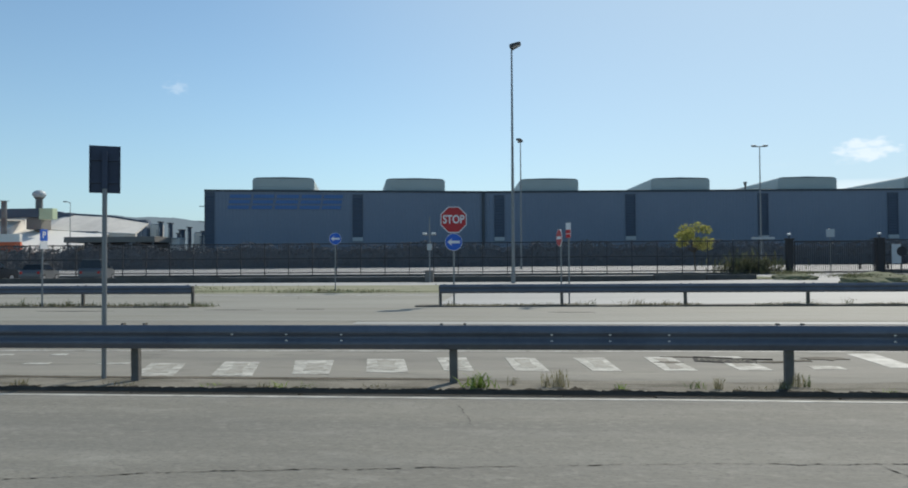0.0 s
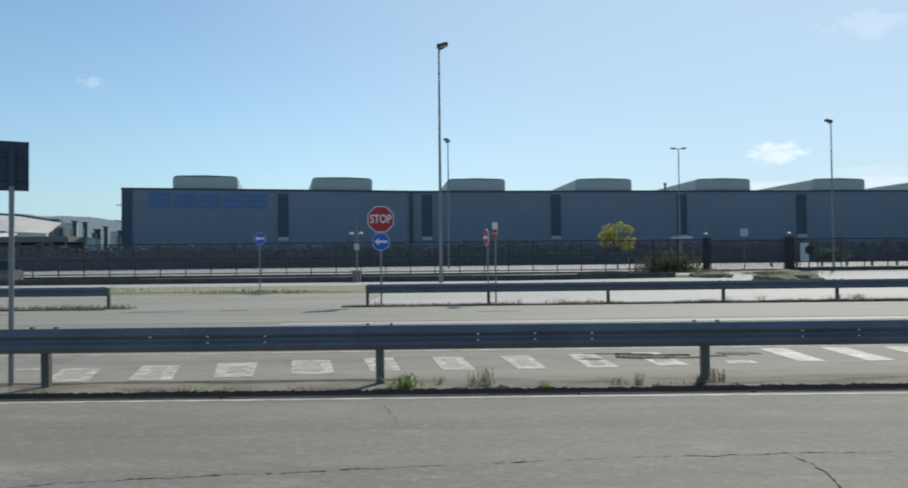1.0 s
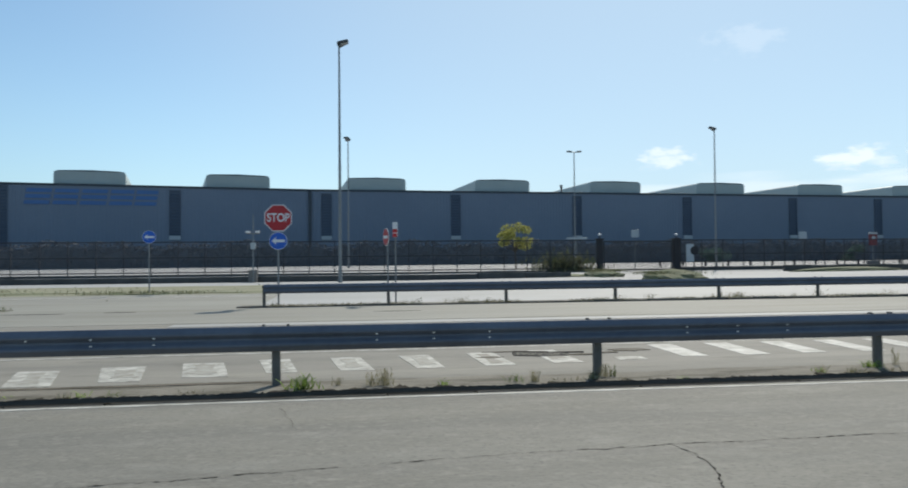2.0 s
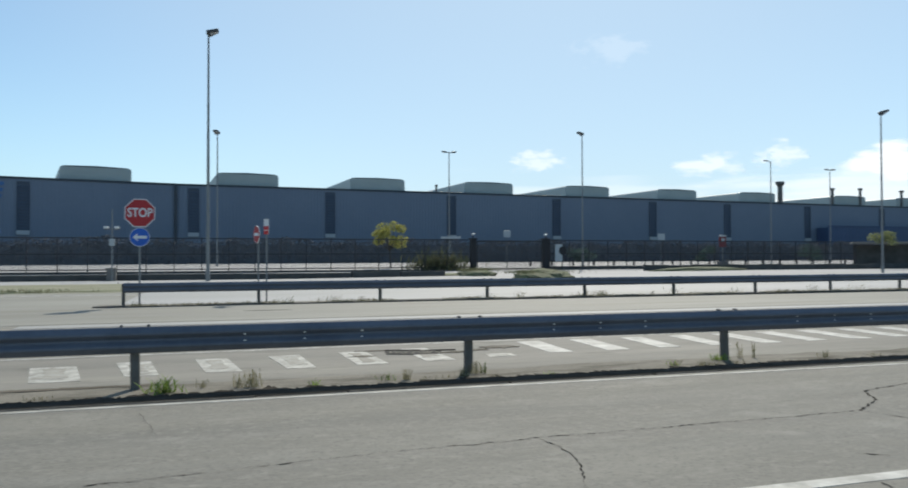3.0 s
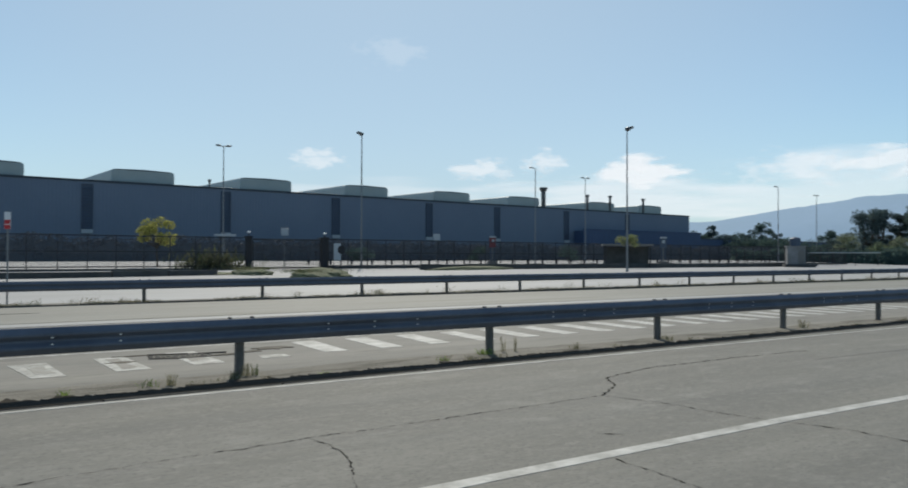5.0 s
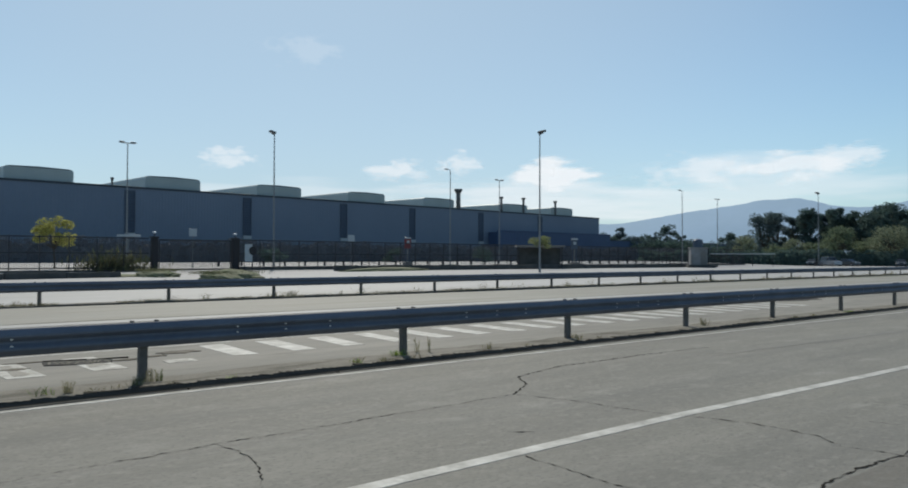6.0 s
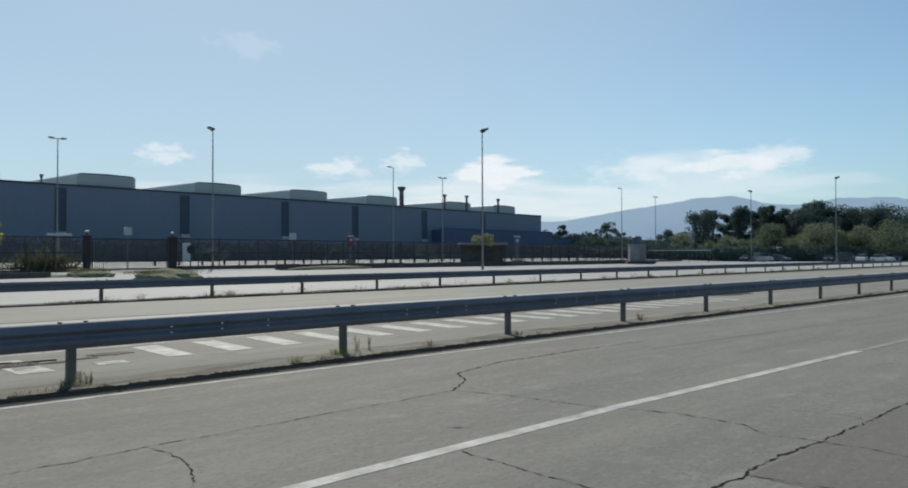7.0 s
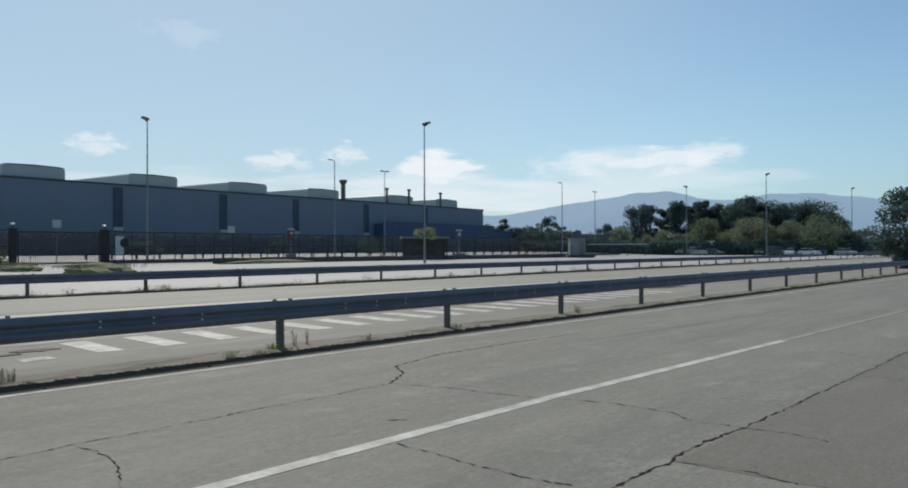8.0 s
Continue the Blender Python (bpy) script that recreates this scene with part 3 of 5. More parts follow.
for xs, ya, yb, w, lab in ((range(11, 46), 6.37, 4.52, 0.13, "dark tyre-worn streak along the lane"),):
    bm, last = B(), None
    pts = [xs[0] + k * 0.25 for k in range(4 * (len(xs) - 1) + 1)]
    for x in pts:
        f = (x - pts[0]) / (pts[-1] - pts[0])
        c, ww = ya + (yb - ya) * f + 0.05 * noise.noise((x * 0.5, 1, 1)), w * (0.6 + 0.9 * noise.noise((x * 0.9, 4, 1))) * min(1, 6 * f + 0.1, 6 * (1 - f) + 0.1)
        now = (bm.verts.new((x, c - abs(ww), ROAD_Z + 0.0035)), bm.verts.new((x, c + abs(ww) + 0.01, ROAD_Z + 0.0035)))
        if last:
            bm.faces.new((last[0], now[0], now[1], last[1]))
        last = now
    tagged(link_mesh("tyre_streak", bm, TYRE), lab, "road stain", "", "structure")
patch = thing("asphalt_patch", "dark worn patches on the carriageway", "patch", (0, 0, 0), 0, "", "structure")
for j, (px, py, rx, ry) in enumerate(((28.2, 13.0, 1.6, 0.5), (-8.9, 23.6, 1.1, 0.13), (-6.6, 23.9, 0.5, 0.1), (1.6, 22.4, 0.7, 0.08), (-14, 23.0, 1.4, 0.12))):
    rng = random.Random(j + 40)
    ring = [(px + rx * math.cos(a) * rng.uniform(0.6, 1.1), py + ry * math.sin(a) * rng.uniform(0.6, 1.1)) for a in [k * 0.393 for k in range(16)]]
    part("patch", prism(B(), ring, "z", -0.012, 0.006), STAIN, patch)

drain = thing("drain_grate", "broken iron drain grate on a patch painted dark as a slot", "drain", (3.1, 11.78, 0.0), -14, "", "structure")
# flat patch on the road; the slot's shade is only its dark colour
part("slot", prism(B(), [(-0.42, -0.26), (0.0, -0.31), (0.4, -0.24), (0.46, 0.05), (0.3, 0.2), (-0.1, 0.24), (-0.46, 0.16)], "z", -0.014, 0.0065), STAIN, drain, "flat patch painted dark for the slot's inner shade")
grate_bar = None
for i in range(11):
    if grate_bar is None:
        grate_bar = part("grate_bar", box(B(), -0.017, 0.017, -0.2, 0.06, -0.01, 0.012, 0.004), EARTH, drain)
        grate_bar.matrix_local = pose(-0.36, 0, 0)
    else:
        again(grate_bar, pose(-0.36 + 0.072 * i + random.uniform(-0.015, 0.015), random.uniform(-0.05, 0.03), random.uniform(-0.004, 0.002), 0, 0, random.uniform(-22, 22)))
part("frame_edge", box(B(), -0.45, 0.12, 0.16, 0.2, -0.01, 0.018, 0.005), CRACK, drain)
piece = part("frame_edge", box(B(), -0.25, 0.25, -0.015, 0.015, -0.01, 0.014, 0.004), CRACK, drain)
piece.matrix_local = pose(0.44, 0.2, 0, 0, 0, 9)
rubble = thing("rubble", "brown crumbled asphalt round the drain", "rubble", (0, 0, 0), 0, "", "structure")
rb = random.Random(5)
for px, py, rx, ry in ((4.6, 12.0, 0.36, 0.22), (4.2, 11.75, 0.2, 0.12), (2.25, 11.5, 0.24, 0.1), (3.75, 11.6, 0.22, 0.1), (2.5, 12.15, 0.3, 0.06)):
    ring = [(px + rx * math.cos(k * 0.393) * rb.uniform(0.55, 1.15), py + ry * math.sin(k * 0.393) * rb.uniform(0.55, 1.15)) for k in range(16)]
    part("crumbs", prism(B(), ring, "z", -0.012, 0.0055), DUST, rubble)

# ---- guard rails ----


def beam_mesh(length):
    """A two-wave beam, facing -y, its middle 0.575 m up."""
    half = [(0.0, 0.15), (-0.006, 0.146), (-0.05, 0.094), (-0.058, 0.08), (-0.058, 0.062), (-0.05, 0.05), (-0.01, 0.014), (-0.007, 0.006)]
    out = half + [(y, -z) for y, z in reversed(half)]
    back = [(y + 0.006, z) for y, z in reversed(out)]
    return prism(B(), [(y, z + 0.575) for y, z in out + back], "x", 0.0, length)


def guard_rail(label, x0, count, y0, turn, group, bolts=range(0), reach=4.0, shift=()):
    g = thing("guard_rail", label, "guard rail", (x0, y0, 0), turn, group)
    beam = post = spacer = cap = bolt = None
    for i in range(count):
        if beam is None:
            beam = part("beam", beam_mesh(reach), GALV, g)
            bm = prism(B(), [(-0.05, 0.085), (-0.05, 0.006), (-0.044, 0.0), (0.044, 0.0), (0.05, 0.006), (0.05, 0.085), (0.042, 0.085), (0.042, 0.008), (-0.042, 0.008), (-0.042, 0.085)], "z", -0.3, 0.70)
            post = part("post", bm, GALV_POST, g)
            spacer = part("spacer", box(B(), -0.05, 0.05, -0.075, 0.0, 0.47, 0.68, 0.008), GALV_POST, g)
            cap = part("clip", box(B(), -0.16, -0.13, -0.05, 0.02, 0.715, 0.745), GALV_POST, g)
            again(cap, pose(0.29, 0, 0))
            beam.matrix_local = pose(0, -0.075, 0)
        elif i < count - 1:
            again(beam, pose(reach * i, -0.075, 0))
        d = shift[i] if i < len(shift) else 0.0
        if i:
            again(post, pose(reach * i + d, 0, 0, random.uniform(-0.8, 0.8), random.uniform(-0.7, 0.7), 0))
            again(spacer, pose(reach * i + d, 0, 0))
            again(cap, pose(reach * i + d, 0, 0))
            again(cap, pose(reach * i + d + 0.29, 0, 0))
        if i in bolts:
            for k, bx in enumerate((1.25, 1.95, 2.65)):
                for z in (0.53, 0.62):
                    if bolt is None:
                        bolt = part("bolt", tube(B(), (0, -0.02, 0), (0, 0.008, 0), 0.018, 0.014, 8), BOLT, g)
                        bolt.matrix_local = pose(bx, -0.098, z)
                    else:
                        again(bolt, pose(reach * i + bx, -0.098, z))
    return g


X1 = -0.836 - 8 * 4
guard_rail("weathered galvanised two-wave guard rail along the kerb", X1, 36, 9.45, 0, "guard rails", range(7, 20), 4.0, [0] * 6 + [0, -0.08, 0.04, 0.09, 0.07, -0.05, -0.07, -0.1, 0.0, 0.08])
guard_rail("weathered galvanised guard rail on the far median", -2.6, 29, 25.7, 1.6, "guard rails", shift=[-0.07, 0.1] + [0.2] * 27)
guard_rail("galvanised guard rail ending at the junction", -51.3, 11, 25.7, 0, "guard rails", reach=4.0)
guard_rail("galvanised guard rail far along the median", 120, 20, 29.6, 1.6, "guard rails")

# added stones with no known kerb, standing in for each rail's dark shadow line
for x0, x1, y0, turn, lab in ((-3.4, 120, 25.05, 1.6, "low kerb added along the far guard rail's shadow line"), (-55, -10.4, 24.8, 0, "low kerb added along the junction guard rail's shadow line")):
    k = thing("kerb", lab, "kerb", (x0, y0, 0), turn, "", "structure")
    stone2 = None
    for i in range(int(x1 - x0)):
        if stone2 is None:
            stone2 = part("kerb_stone", box(B(), 0.01, 0.99, 0, 0.14, -0.1, 0.05, 0.01), KERB, k)
        else:
            again(stone2, pose(i, random.uniform(-0.02, 0.02), random.uniform(-0.025, 0.015)))

# ---- factory ----


def louvre(name, s, z0, z1, width, parent, m):
    """An upright louvre strip standing 0.12 m off the wall, with slats."""
    f = part(name, box(box(box(box(B(), -width / 2, -width / 2 + 0.1, -0.16, 0.0, z0, z1), width / 2 - 0.1, width / 2, -0.16, 0, z0, z1), -width / 2 + 0.1, width / 2 - 0.1, -0.16, 0, z1 - 0.12, z1), -width / 2 + 0.1, width / 2 - 0.1, -0.05, 0, z0, z1 - 0.12), LOUVRE, parent)
    f.matrix_local = m @ pose(s, 0, 0)
    n = int((z1 - z0 - 0.2) / 0.42)
    first = None
    for i in range(n):
        z = z0 + 0.15 + i * 0.42
        if first is None:
            bm = prism(B(), [(-0.15, 0.0), (-0.06, 0.2), (-0.05, 0.2), (-0.14, 0.0)], "x", -width / 2 + 0.1, width / 2 - 0.1)
            first = part("slat", bm, LOUVRE, f)
            first.matrix_local = pose(0, 0, z)
        else:
            again(first, pose(0, 0, z), f)
    return f


def cladding(length, z0, z1, pitch=0.5, depth=0.022):
    """A ribbed metal sheet in the plane y=0, facing -y, with its back closed."""
    line, x = [], 0.0
    while x < length - 0.01:
        for dx, dy in ((0, 0), (0.32, 0), (0.36, -depth), (0.46, -depth)):
            if x + dx * pitch / 0.5 < length:
                line.append((x + dx * pitch / 0.5, dy))
        x += pitch
    line.append((length, 0))
    return prism(B(), line + [(length, 0.2), (0, 0.2)], "z", z0, z1)


BASE = 0.7
TOP = 12.1


def monitor(s, width, height, depth, parent, m, setback=1.0):
    """A long flat roof hood across the roof, its front louvred."""
    top = [(0, 0), (0.0, height - 0.5), (0.08, height - 0.22), (0.35, height - 0.05), (1.0, height)]
    outline = top + [(width / 2, height + 0.1)] + [(width - x, z) for x, z in reversed(top)]
    h = part("roof_monitor", prism(B(), outline, "y", 0, depth), MONITOR, parent, "pale grey metal roof hood")
    h.matrix_local = m @ pose(s, setback, TOP - 0.25)
    bm = B()
    for i in range(4):
        box(bm, 0.25, width - 0.25, -0.06, 0.0, 0.5 + i * 0.38, 0.62 + i * 0.38)
    part("front_louvre", bm, MONITOR, h)
    part("edge_trim", box(box(B(), 0.6, width - 0.6, -0.1, 0.0, height - 0.12, height - 0.03), 0.5, width - 0.5, -0.12, 0.0, 0.28, 0.36), LOUVRE, h)
    return h


def hall(label, p, q, depth, vents, monitors, group):
    d = Vector((q[0] - p[0], q[1] - p[1], 0))
    L, a = d.length, math.degrees(math.atan2(d.y, d.x))
    t = thing("factory_hall", label, "factory", (p[0], p[1], 0), a, group)
    part("wall", cladding(L, BASE + 0.9, TOP - 0.25), PANEL, t)
    part("plinth", box(B(), 0, L, -0.04, 0.2, BASE - 0.9, BASE + 0.9), WALL_GREY, t)
    part("side_wall", box(B(), 0.0, 0.2, 0.2, depth, BASE - 0.9, TOP - 0.25), PANEL, t)
    part("end_wall", box(B(), L - 0.2, L, 0.2, depth, BASE - 0.9, TOP - 0.25), PANEL, t)
    part("back_wall", box(B(), 0.2, L - 0.2, depth - 0.2, depth, BASE - 0.9, TOP - 0.25), PANEL, t)
    part("roof", box(B(), 0.0, L, 0.1, depth, TOP - 0.25, TOP - 0.1), ROOF, t)
    part("eaves_trim", box(B(), -0.05, L + 0.05, -0.14, 0.1, TOP - 0.25, TOP + 0.02, 0.02), TRIM, t)
    first = None
    for s in vents:
        louvre("vent", s, 5.15, 11.5, 1.5, t, Matrix())
        sill = part("vent_sill", box(B(), s - 0.75, s + 0.75, -0.3, -0.02, 4.55, 5.1, 0.02), PANEL_LIGHT, t)
    for s in monitors:
        monitor(s, 9.0, 2.2, depth - 4, t, Matrix())
    return t, L


hall_a, LA = hall("grey metal-clad factory hall with louvre strips and roof hoods", (-45.15, 106.86), (-5.0, 115.4), 60, (22.07,), (6.67, 26.27), "factory halls")
hall_b, LB = hall("long grey metal-clad factory hall with louvre strips and roof hoods", (-4.9, 115.5), (160.0, 128.0), 60, (2.3, 22.2, 42.3, 61.9, 82.0, 99.2, 119.6, 140.5), (5.5, 25.6, 45.0, 64.3, 83.8, 103.2, 128.0, 146.0), "factory halls")
# faded blue wall marking: five leaning blocks of three plain bands
sign = thing("wall_sign", "faded blue banded blocks painted on the factory wall", "sign", (-44.5, 107.0, 0), 12.13)
for s0, s1 in ((2.6, 5.7), (6.0, 9.0), (9.3, 12.6), (12.9, 15.9), (16.1, 19.0)):
    for z0, z1 in ((10.9, 11.4), (10.1, 10.6), (9.3, 9.8)):
        k = (z0 - 9.3) * 0.18
        part("band", prism(B(), [(s0 + k, z0), (s1 + k - 0.1, z0), (s1 + k, z1), (s0 + k + 0.1, z1)], "y", -0.13, -0.06), LOGO, sign)
louvre("corner_vent", 0.72, 3.2, 11.75, 1.4, hall_a, Matrix())
for z in (5.2, 7.4, 9.6):
    part("bracket", box(B(), -0.7, 0.0, -0.2, -0.05, z, z + 0.1), TRIM, hall_a)
seam = thing("downpipe", "dark rainwater pipe between the two halls", "downpipe", (-5.0, 115.2, 0), 4)
part("pipe", box(B(), -0.22, 0.18, -0.12, 0.1, BASE - 0.8, TOP - 0.1, 0.04), TRIM, seam)


def flue(at, height, r, hood, label):
    t = thing("chimney", label, "chimney", at, 0, "roof chimneys")
    part("shaft", tube(B(), (0, 0, -0.4), (0, 0, height), r, r * 0.95, 16), CHIMNEY, t)
    bm = tube(B(), (0, 0, height - hood * 0.3), (0, 0, height + hood * 0.25), r * 1.1, r * 1.75, 16)
    tube(bm, (0, 0, height + hood * 0.25), (0, 0, height + hood * 0.6), r * 1.8, r * 1.75, 16)
    part("hood", bm, CHIMNEY, t, "dark rusted hood")
    part("flange", tube(B(), (0, 0, height * 0.5), (0, 0, height * 0.5 + 0.1), r * 1.15, r * 1.15, 16), CHIMNEY, t)
    return t


ub = Vector((164.9, 12.5)).normalized()


def on_b(s, back):
    return (-4.9 + ub.x * s - ub.y * back, 115.5 + ub.y * s + ub.x * back)


for s, top, r in ((113.4, 15.9, 0.5), (127.5, 15.3, 0.28), (135.4, 15.5, 0.28), (147.7, 15.4, 0.28), (40.0, 13.1, 0.14)):
    x, y = on_b(s, 0.9)
    flue((x, y, TOP - 0.1), top - TOP, r, 1.0 if r > 0.4 else 0.6, "dark stained metal flue on the factory roof")
# dark blue low annex along the far end
ax = on_b(122, -3)
annex = thing("annex_building", "long low dark blue annex before the factory", "factory", (ax[0], ax[1], 0), 4.33)
part("wall", cladding(44, -0.2, 7.4, 1.0, 0.06), BLUE_CLAD, annex)
part("body", box(B(), 0, 44, 0.21, 2.9, -0.2, 7.2), BLUE_CLAD, annex)
part("roof_edge", box(B(), -0.1, 44.1, -0.15, 0.2, 7.4, 7.65, 0.03), BLUE_CLAD, annex)
ax = on_b(166.5, 2)
annex = thing("annex_building", "low dark blue sheds behind the trees", "factory", (ax[0], ax[1], 0), 4.33)
part("wall", cladding(90, -0.2, 6.2, 1.0, 0.06), BLUE_CLAD, annex)
part("body", box(B(), 0, 90, 0.21, 20, -0.2, 6.0), BLUE_CLAD, annex)
part("roof_edge", box(B(), -0.1, 90.1, -0.15, 0.2, 6.2, 6.45, 0.03), TRIM, annex)

# the white works beside it
works = thing("works_building", "off-white works building with sloping roofs and an orange gate wall", "factory", (0, 0, 0))
part("wall", prism(B(), [(-96, 0), (-96, 8.8), (-77.5, 8.5), (-77.5, 7.0), (-73.7, 6.9), (-59.5, 6.0), (-59.5, 0)], "y", 114, 115), WALL_WHITE, works)
# broad pale sheet tilted to catch sun for the wall; shallow roof climbing behind
bm = B()
eave = [bm.verts.new((x, 97.5, 1.8)) for x in (-96, -77.6, -77.4, -73.7, -63.4)]
top = [bm.verts.new((x, 113.95, z)) for x, z in ((-96, 8.75), (-77.6, 8.45), (-77.4, 6.95), (-73.7, 6.85), (-63.4, 6.2))]
for k in range(4):
    bm.faces.new((eave[k], eave[k + 1], top[k + 1], top[k]))
r = bmesh.ops.extrude_face_region(bm, geom=list(bm.faces))
bmesh.ops.translate(bm, verts=[v for v in r["geom"] if isinstance(v, bmesh.types.BMVert)], vec=(0, 0, -0.25))
bmesh.ops.recalc_face_normals(bm, faces=bm.faces)
part("tilted_wall_sheet", bm, WALL_WHITE, works, "cream sheet tilted to catch sun for the white wall")
bm = B()
eave = [bm.verts.new(c) for c in ((-73.7, 113.8, 6.9), (-70.5, 113.8, 6.66), (-64.5, 113.8, 6.38), (-59.2, 113.8, 6.1))]
top = [bm.verts.new((x, 124, z)) for x, z in [(-79.0, 9.3), (-76.5, 9.9), (-68.9, 9.4), (-62.2, 8.3)]]
for k in range(3):
    bm.faces.new((eave[k], eave[k + 1], top[k + 1], top[k]))
r = bmesh.ops.extrude_face_region(bm, geom=list(bm.faces))
bmesh.ops.translate(bm, verts=[v for v in r["geom"] if isinstance(v, bmesh.types.BMVert)], vec=(0, 0, -0.3))
bmesh.ops.recalc_face_normals(bm, faces=bm.faces)
part("sloping_roof", bm, WORKS_ROOF, works)
part("roof_edge", tube(tube(B(), (-76.5, 123.9, 10.0), (-68.9, 123.9, 9.5), 0.13, 0.13, 6), (-68.9, 123.9, 9.5), (-62.2, 123.9, 8.4), 0.13, 0.13, 6), LOUVRE, works, "dark ridge capping")
part("gutter", box(B(), -73.7, -65.2, 113.6, 113.8, 6.35, 6.50), LOUVRE, works)
part("upper_block", box(B(), -96, -73.2, 111, 113.8, 8.6, 10.0, 0.05), LOUVRE, works, "dark glazed upper storey")
# grey box put in as the shade under the upper storey
part("shade_block", box(B(), -75.4, -73.0, 111.4, 113.9, 6.8, 8.5), WALL_GREY, works, "grey block painting the shade under the upper storey")
part("green_panel", box(B(), -73.2, -71.0, 111.1, 112.4, 8.3, 10.0, 0.05), WALL_GREEN, works)
part("orange_wall", box(B(), -90, -67.9, 99.0, 99.4, -0.2, 4.5), WALL_ORANGE, works)
part("band", box(B(), -90, -67.9, 98.9, 99.5, 4.5, 5.6), WALL_WHITE, works)
for x, z in ((-77.3, 10.3), (-76.4, 10.1), (-75.5, 10.1)):
    part("roof_vent", box(B(), x - 0.45, x + 0.45, 122.5, 123.5, 8.5, z, 0.08), LOUVRE, works)
vent = thing("roof_vent", "tall roof vent with a pale domed cowl", "vent", (-74.4, 113.0, 10.0), 0)
part("shaft", tube(B(), (0, 0, -0.3), (0, 0, 2.0), 0.55, 0.5, 16), CHIMNEY, vent)
part("skirt", tube(B(), (0, 0, 1.6), (0, 0, 2.25), 0.6, 0.98, 18), CHIMNEY, vent)
bm = B()
bmesh.ops.create_uvsphere(bm, u_segments=20, v_segments=10, radius=1.0, matrix=pose(0, 0, 2.3) @ Matrix.Diagonal((1, 1, 0.7, 1)))
part("cowl", bm, PANEL_LIGHT, vent, "pale domed cowl")
flue((-76.3, 107.5, 5.5), 5.4, 0.42, 0.0, "dark steel stack beside the works")
shed = thing("parking_canopy", "long flat grey canopy roof over a dark parking bay", "canopy", (0, 0, 0))
part("roof", box(B(), -63.2, -50.0, 101.5, 106.6, 4.4, 5.2, 0.04), WALL_GREY, shed)
part("back_wall", box(B(), -62.9, -50.3, 106.2, 106.5, 0.0, 4.4), PLINTH, shed)
for k in range(5):
    x = -62.8 + k * 3.10
    part("column", box(B(), x - 0.1, x + 0.1, 101.7, 101.9, 0.0, 4.4), POLE, shed)
shed = thing("white_shed", "small white shed at the end of the yard", "shed", (0, 0, 0))
part("wall", box(B(), -53.2, -49.0, 107.0, 109.0, 0.0, 5.0), WALL_WHITE, shed)
part("roof", box(B(), -53.3, -48.9, 106.8, 109.1, 5.0, 5.15, 0.03), PANEL_LIGHT, shed)
for i, (x0, x1, h, m_) in enumerate(((-74.7, -72.5, 9.2, LOUVRE), (-72.4, -68.5, 9.4, PANEL), (-68.2, -66.4, 8.6, WALL_WHITE), (-66.2, -65.4, 9.0, LOUVRE), (-64.7, -63.9, 8.8, LOUVRE), (-63.4, -62.6, 6.9, BLUE_CLAD), (-62.3, -61.2, 7.5, LOUVRE), (-61.0, -60.3, 8.0, LOUVRE), (-59.8, -58.1, 7.0, WALL_WHITE), (-58.0, -56.9, 7.2, LOUVRE))):
    t = thing("process_tank", "distant process tower of the works, %s" % ("white" if m_ is WALL_WHITE else "dark blue grey"), "tank", ((x0 + x1) / 2, 136 + (i % 3) * 0.8, 0), 0, "process towers")
    w = (x1 - x0) / 2
    if w > 0.65:
        part("body", box(B(), -w, w, -0.9, 0.9, -0.2, h, 0.06), m_, t)
    else:
        part("body", tube(B(), (0, 0, -0.2), (0, 0, h), w, w, 14), m_, t)
    part("cap", box(B(), -w * 0.9, w * 0.9, -0.7, 0.7, h, h + 0.15), TRIM, t)
    part("pipe", tube(B(), (w * 0.5, -0.95, 0), (w * 0.5, -0.95, h * 0.9), 0.09, 0.09, 8), PANEL_LIGHT, t)

# ---- low wall, fence and gate ----
wall = thing("low_wall", "long low dark stained concrete wall", "wall", (0, 0, 0), 0, "", "structure")
seg = None
for i in range(34):
    x = -118 + i * 4.0
    if seg is None:
        seg = part("wall_block", box(B(), 0.0, 4.0, -0.15, 0.15, -0.1, 0.4), PLINTH, wall)
        seg.matrix_local = pose(x, 55.0, 0)
    else:
        again(seg, pose(x, 55.0 + max(0, x - 4) * 0.28, random.uniform(-0.03, 0.02), 0, 0, 15 if x > 3.9 else 0))

wall2 = thing("low_wall", "low dark weathered wall before the factory fence", "wall", (0, 0, 0), 0, "", "structure")
seg2 = None
for i in range(26):
    x = 44 + i * 3.0
    if seg2 is None:
        seg2 = part("wall_block", box(B(), 0.01, 2.99, -0.15, 0.15, -0.1, 0.62, 0.02), PLINTH, wall2)
        seg2.matrix_local = pose(x, 71.4, 0)
    else:
        again(seg2, pose(x, 71.4 + random.uniform(-0.02, 0.02), random.uniform(-0.05, 0.03)))


def fy(x):
    return 77.0 + 0.03 * x


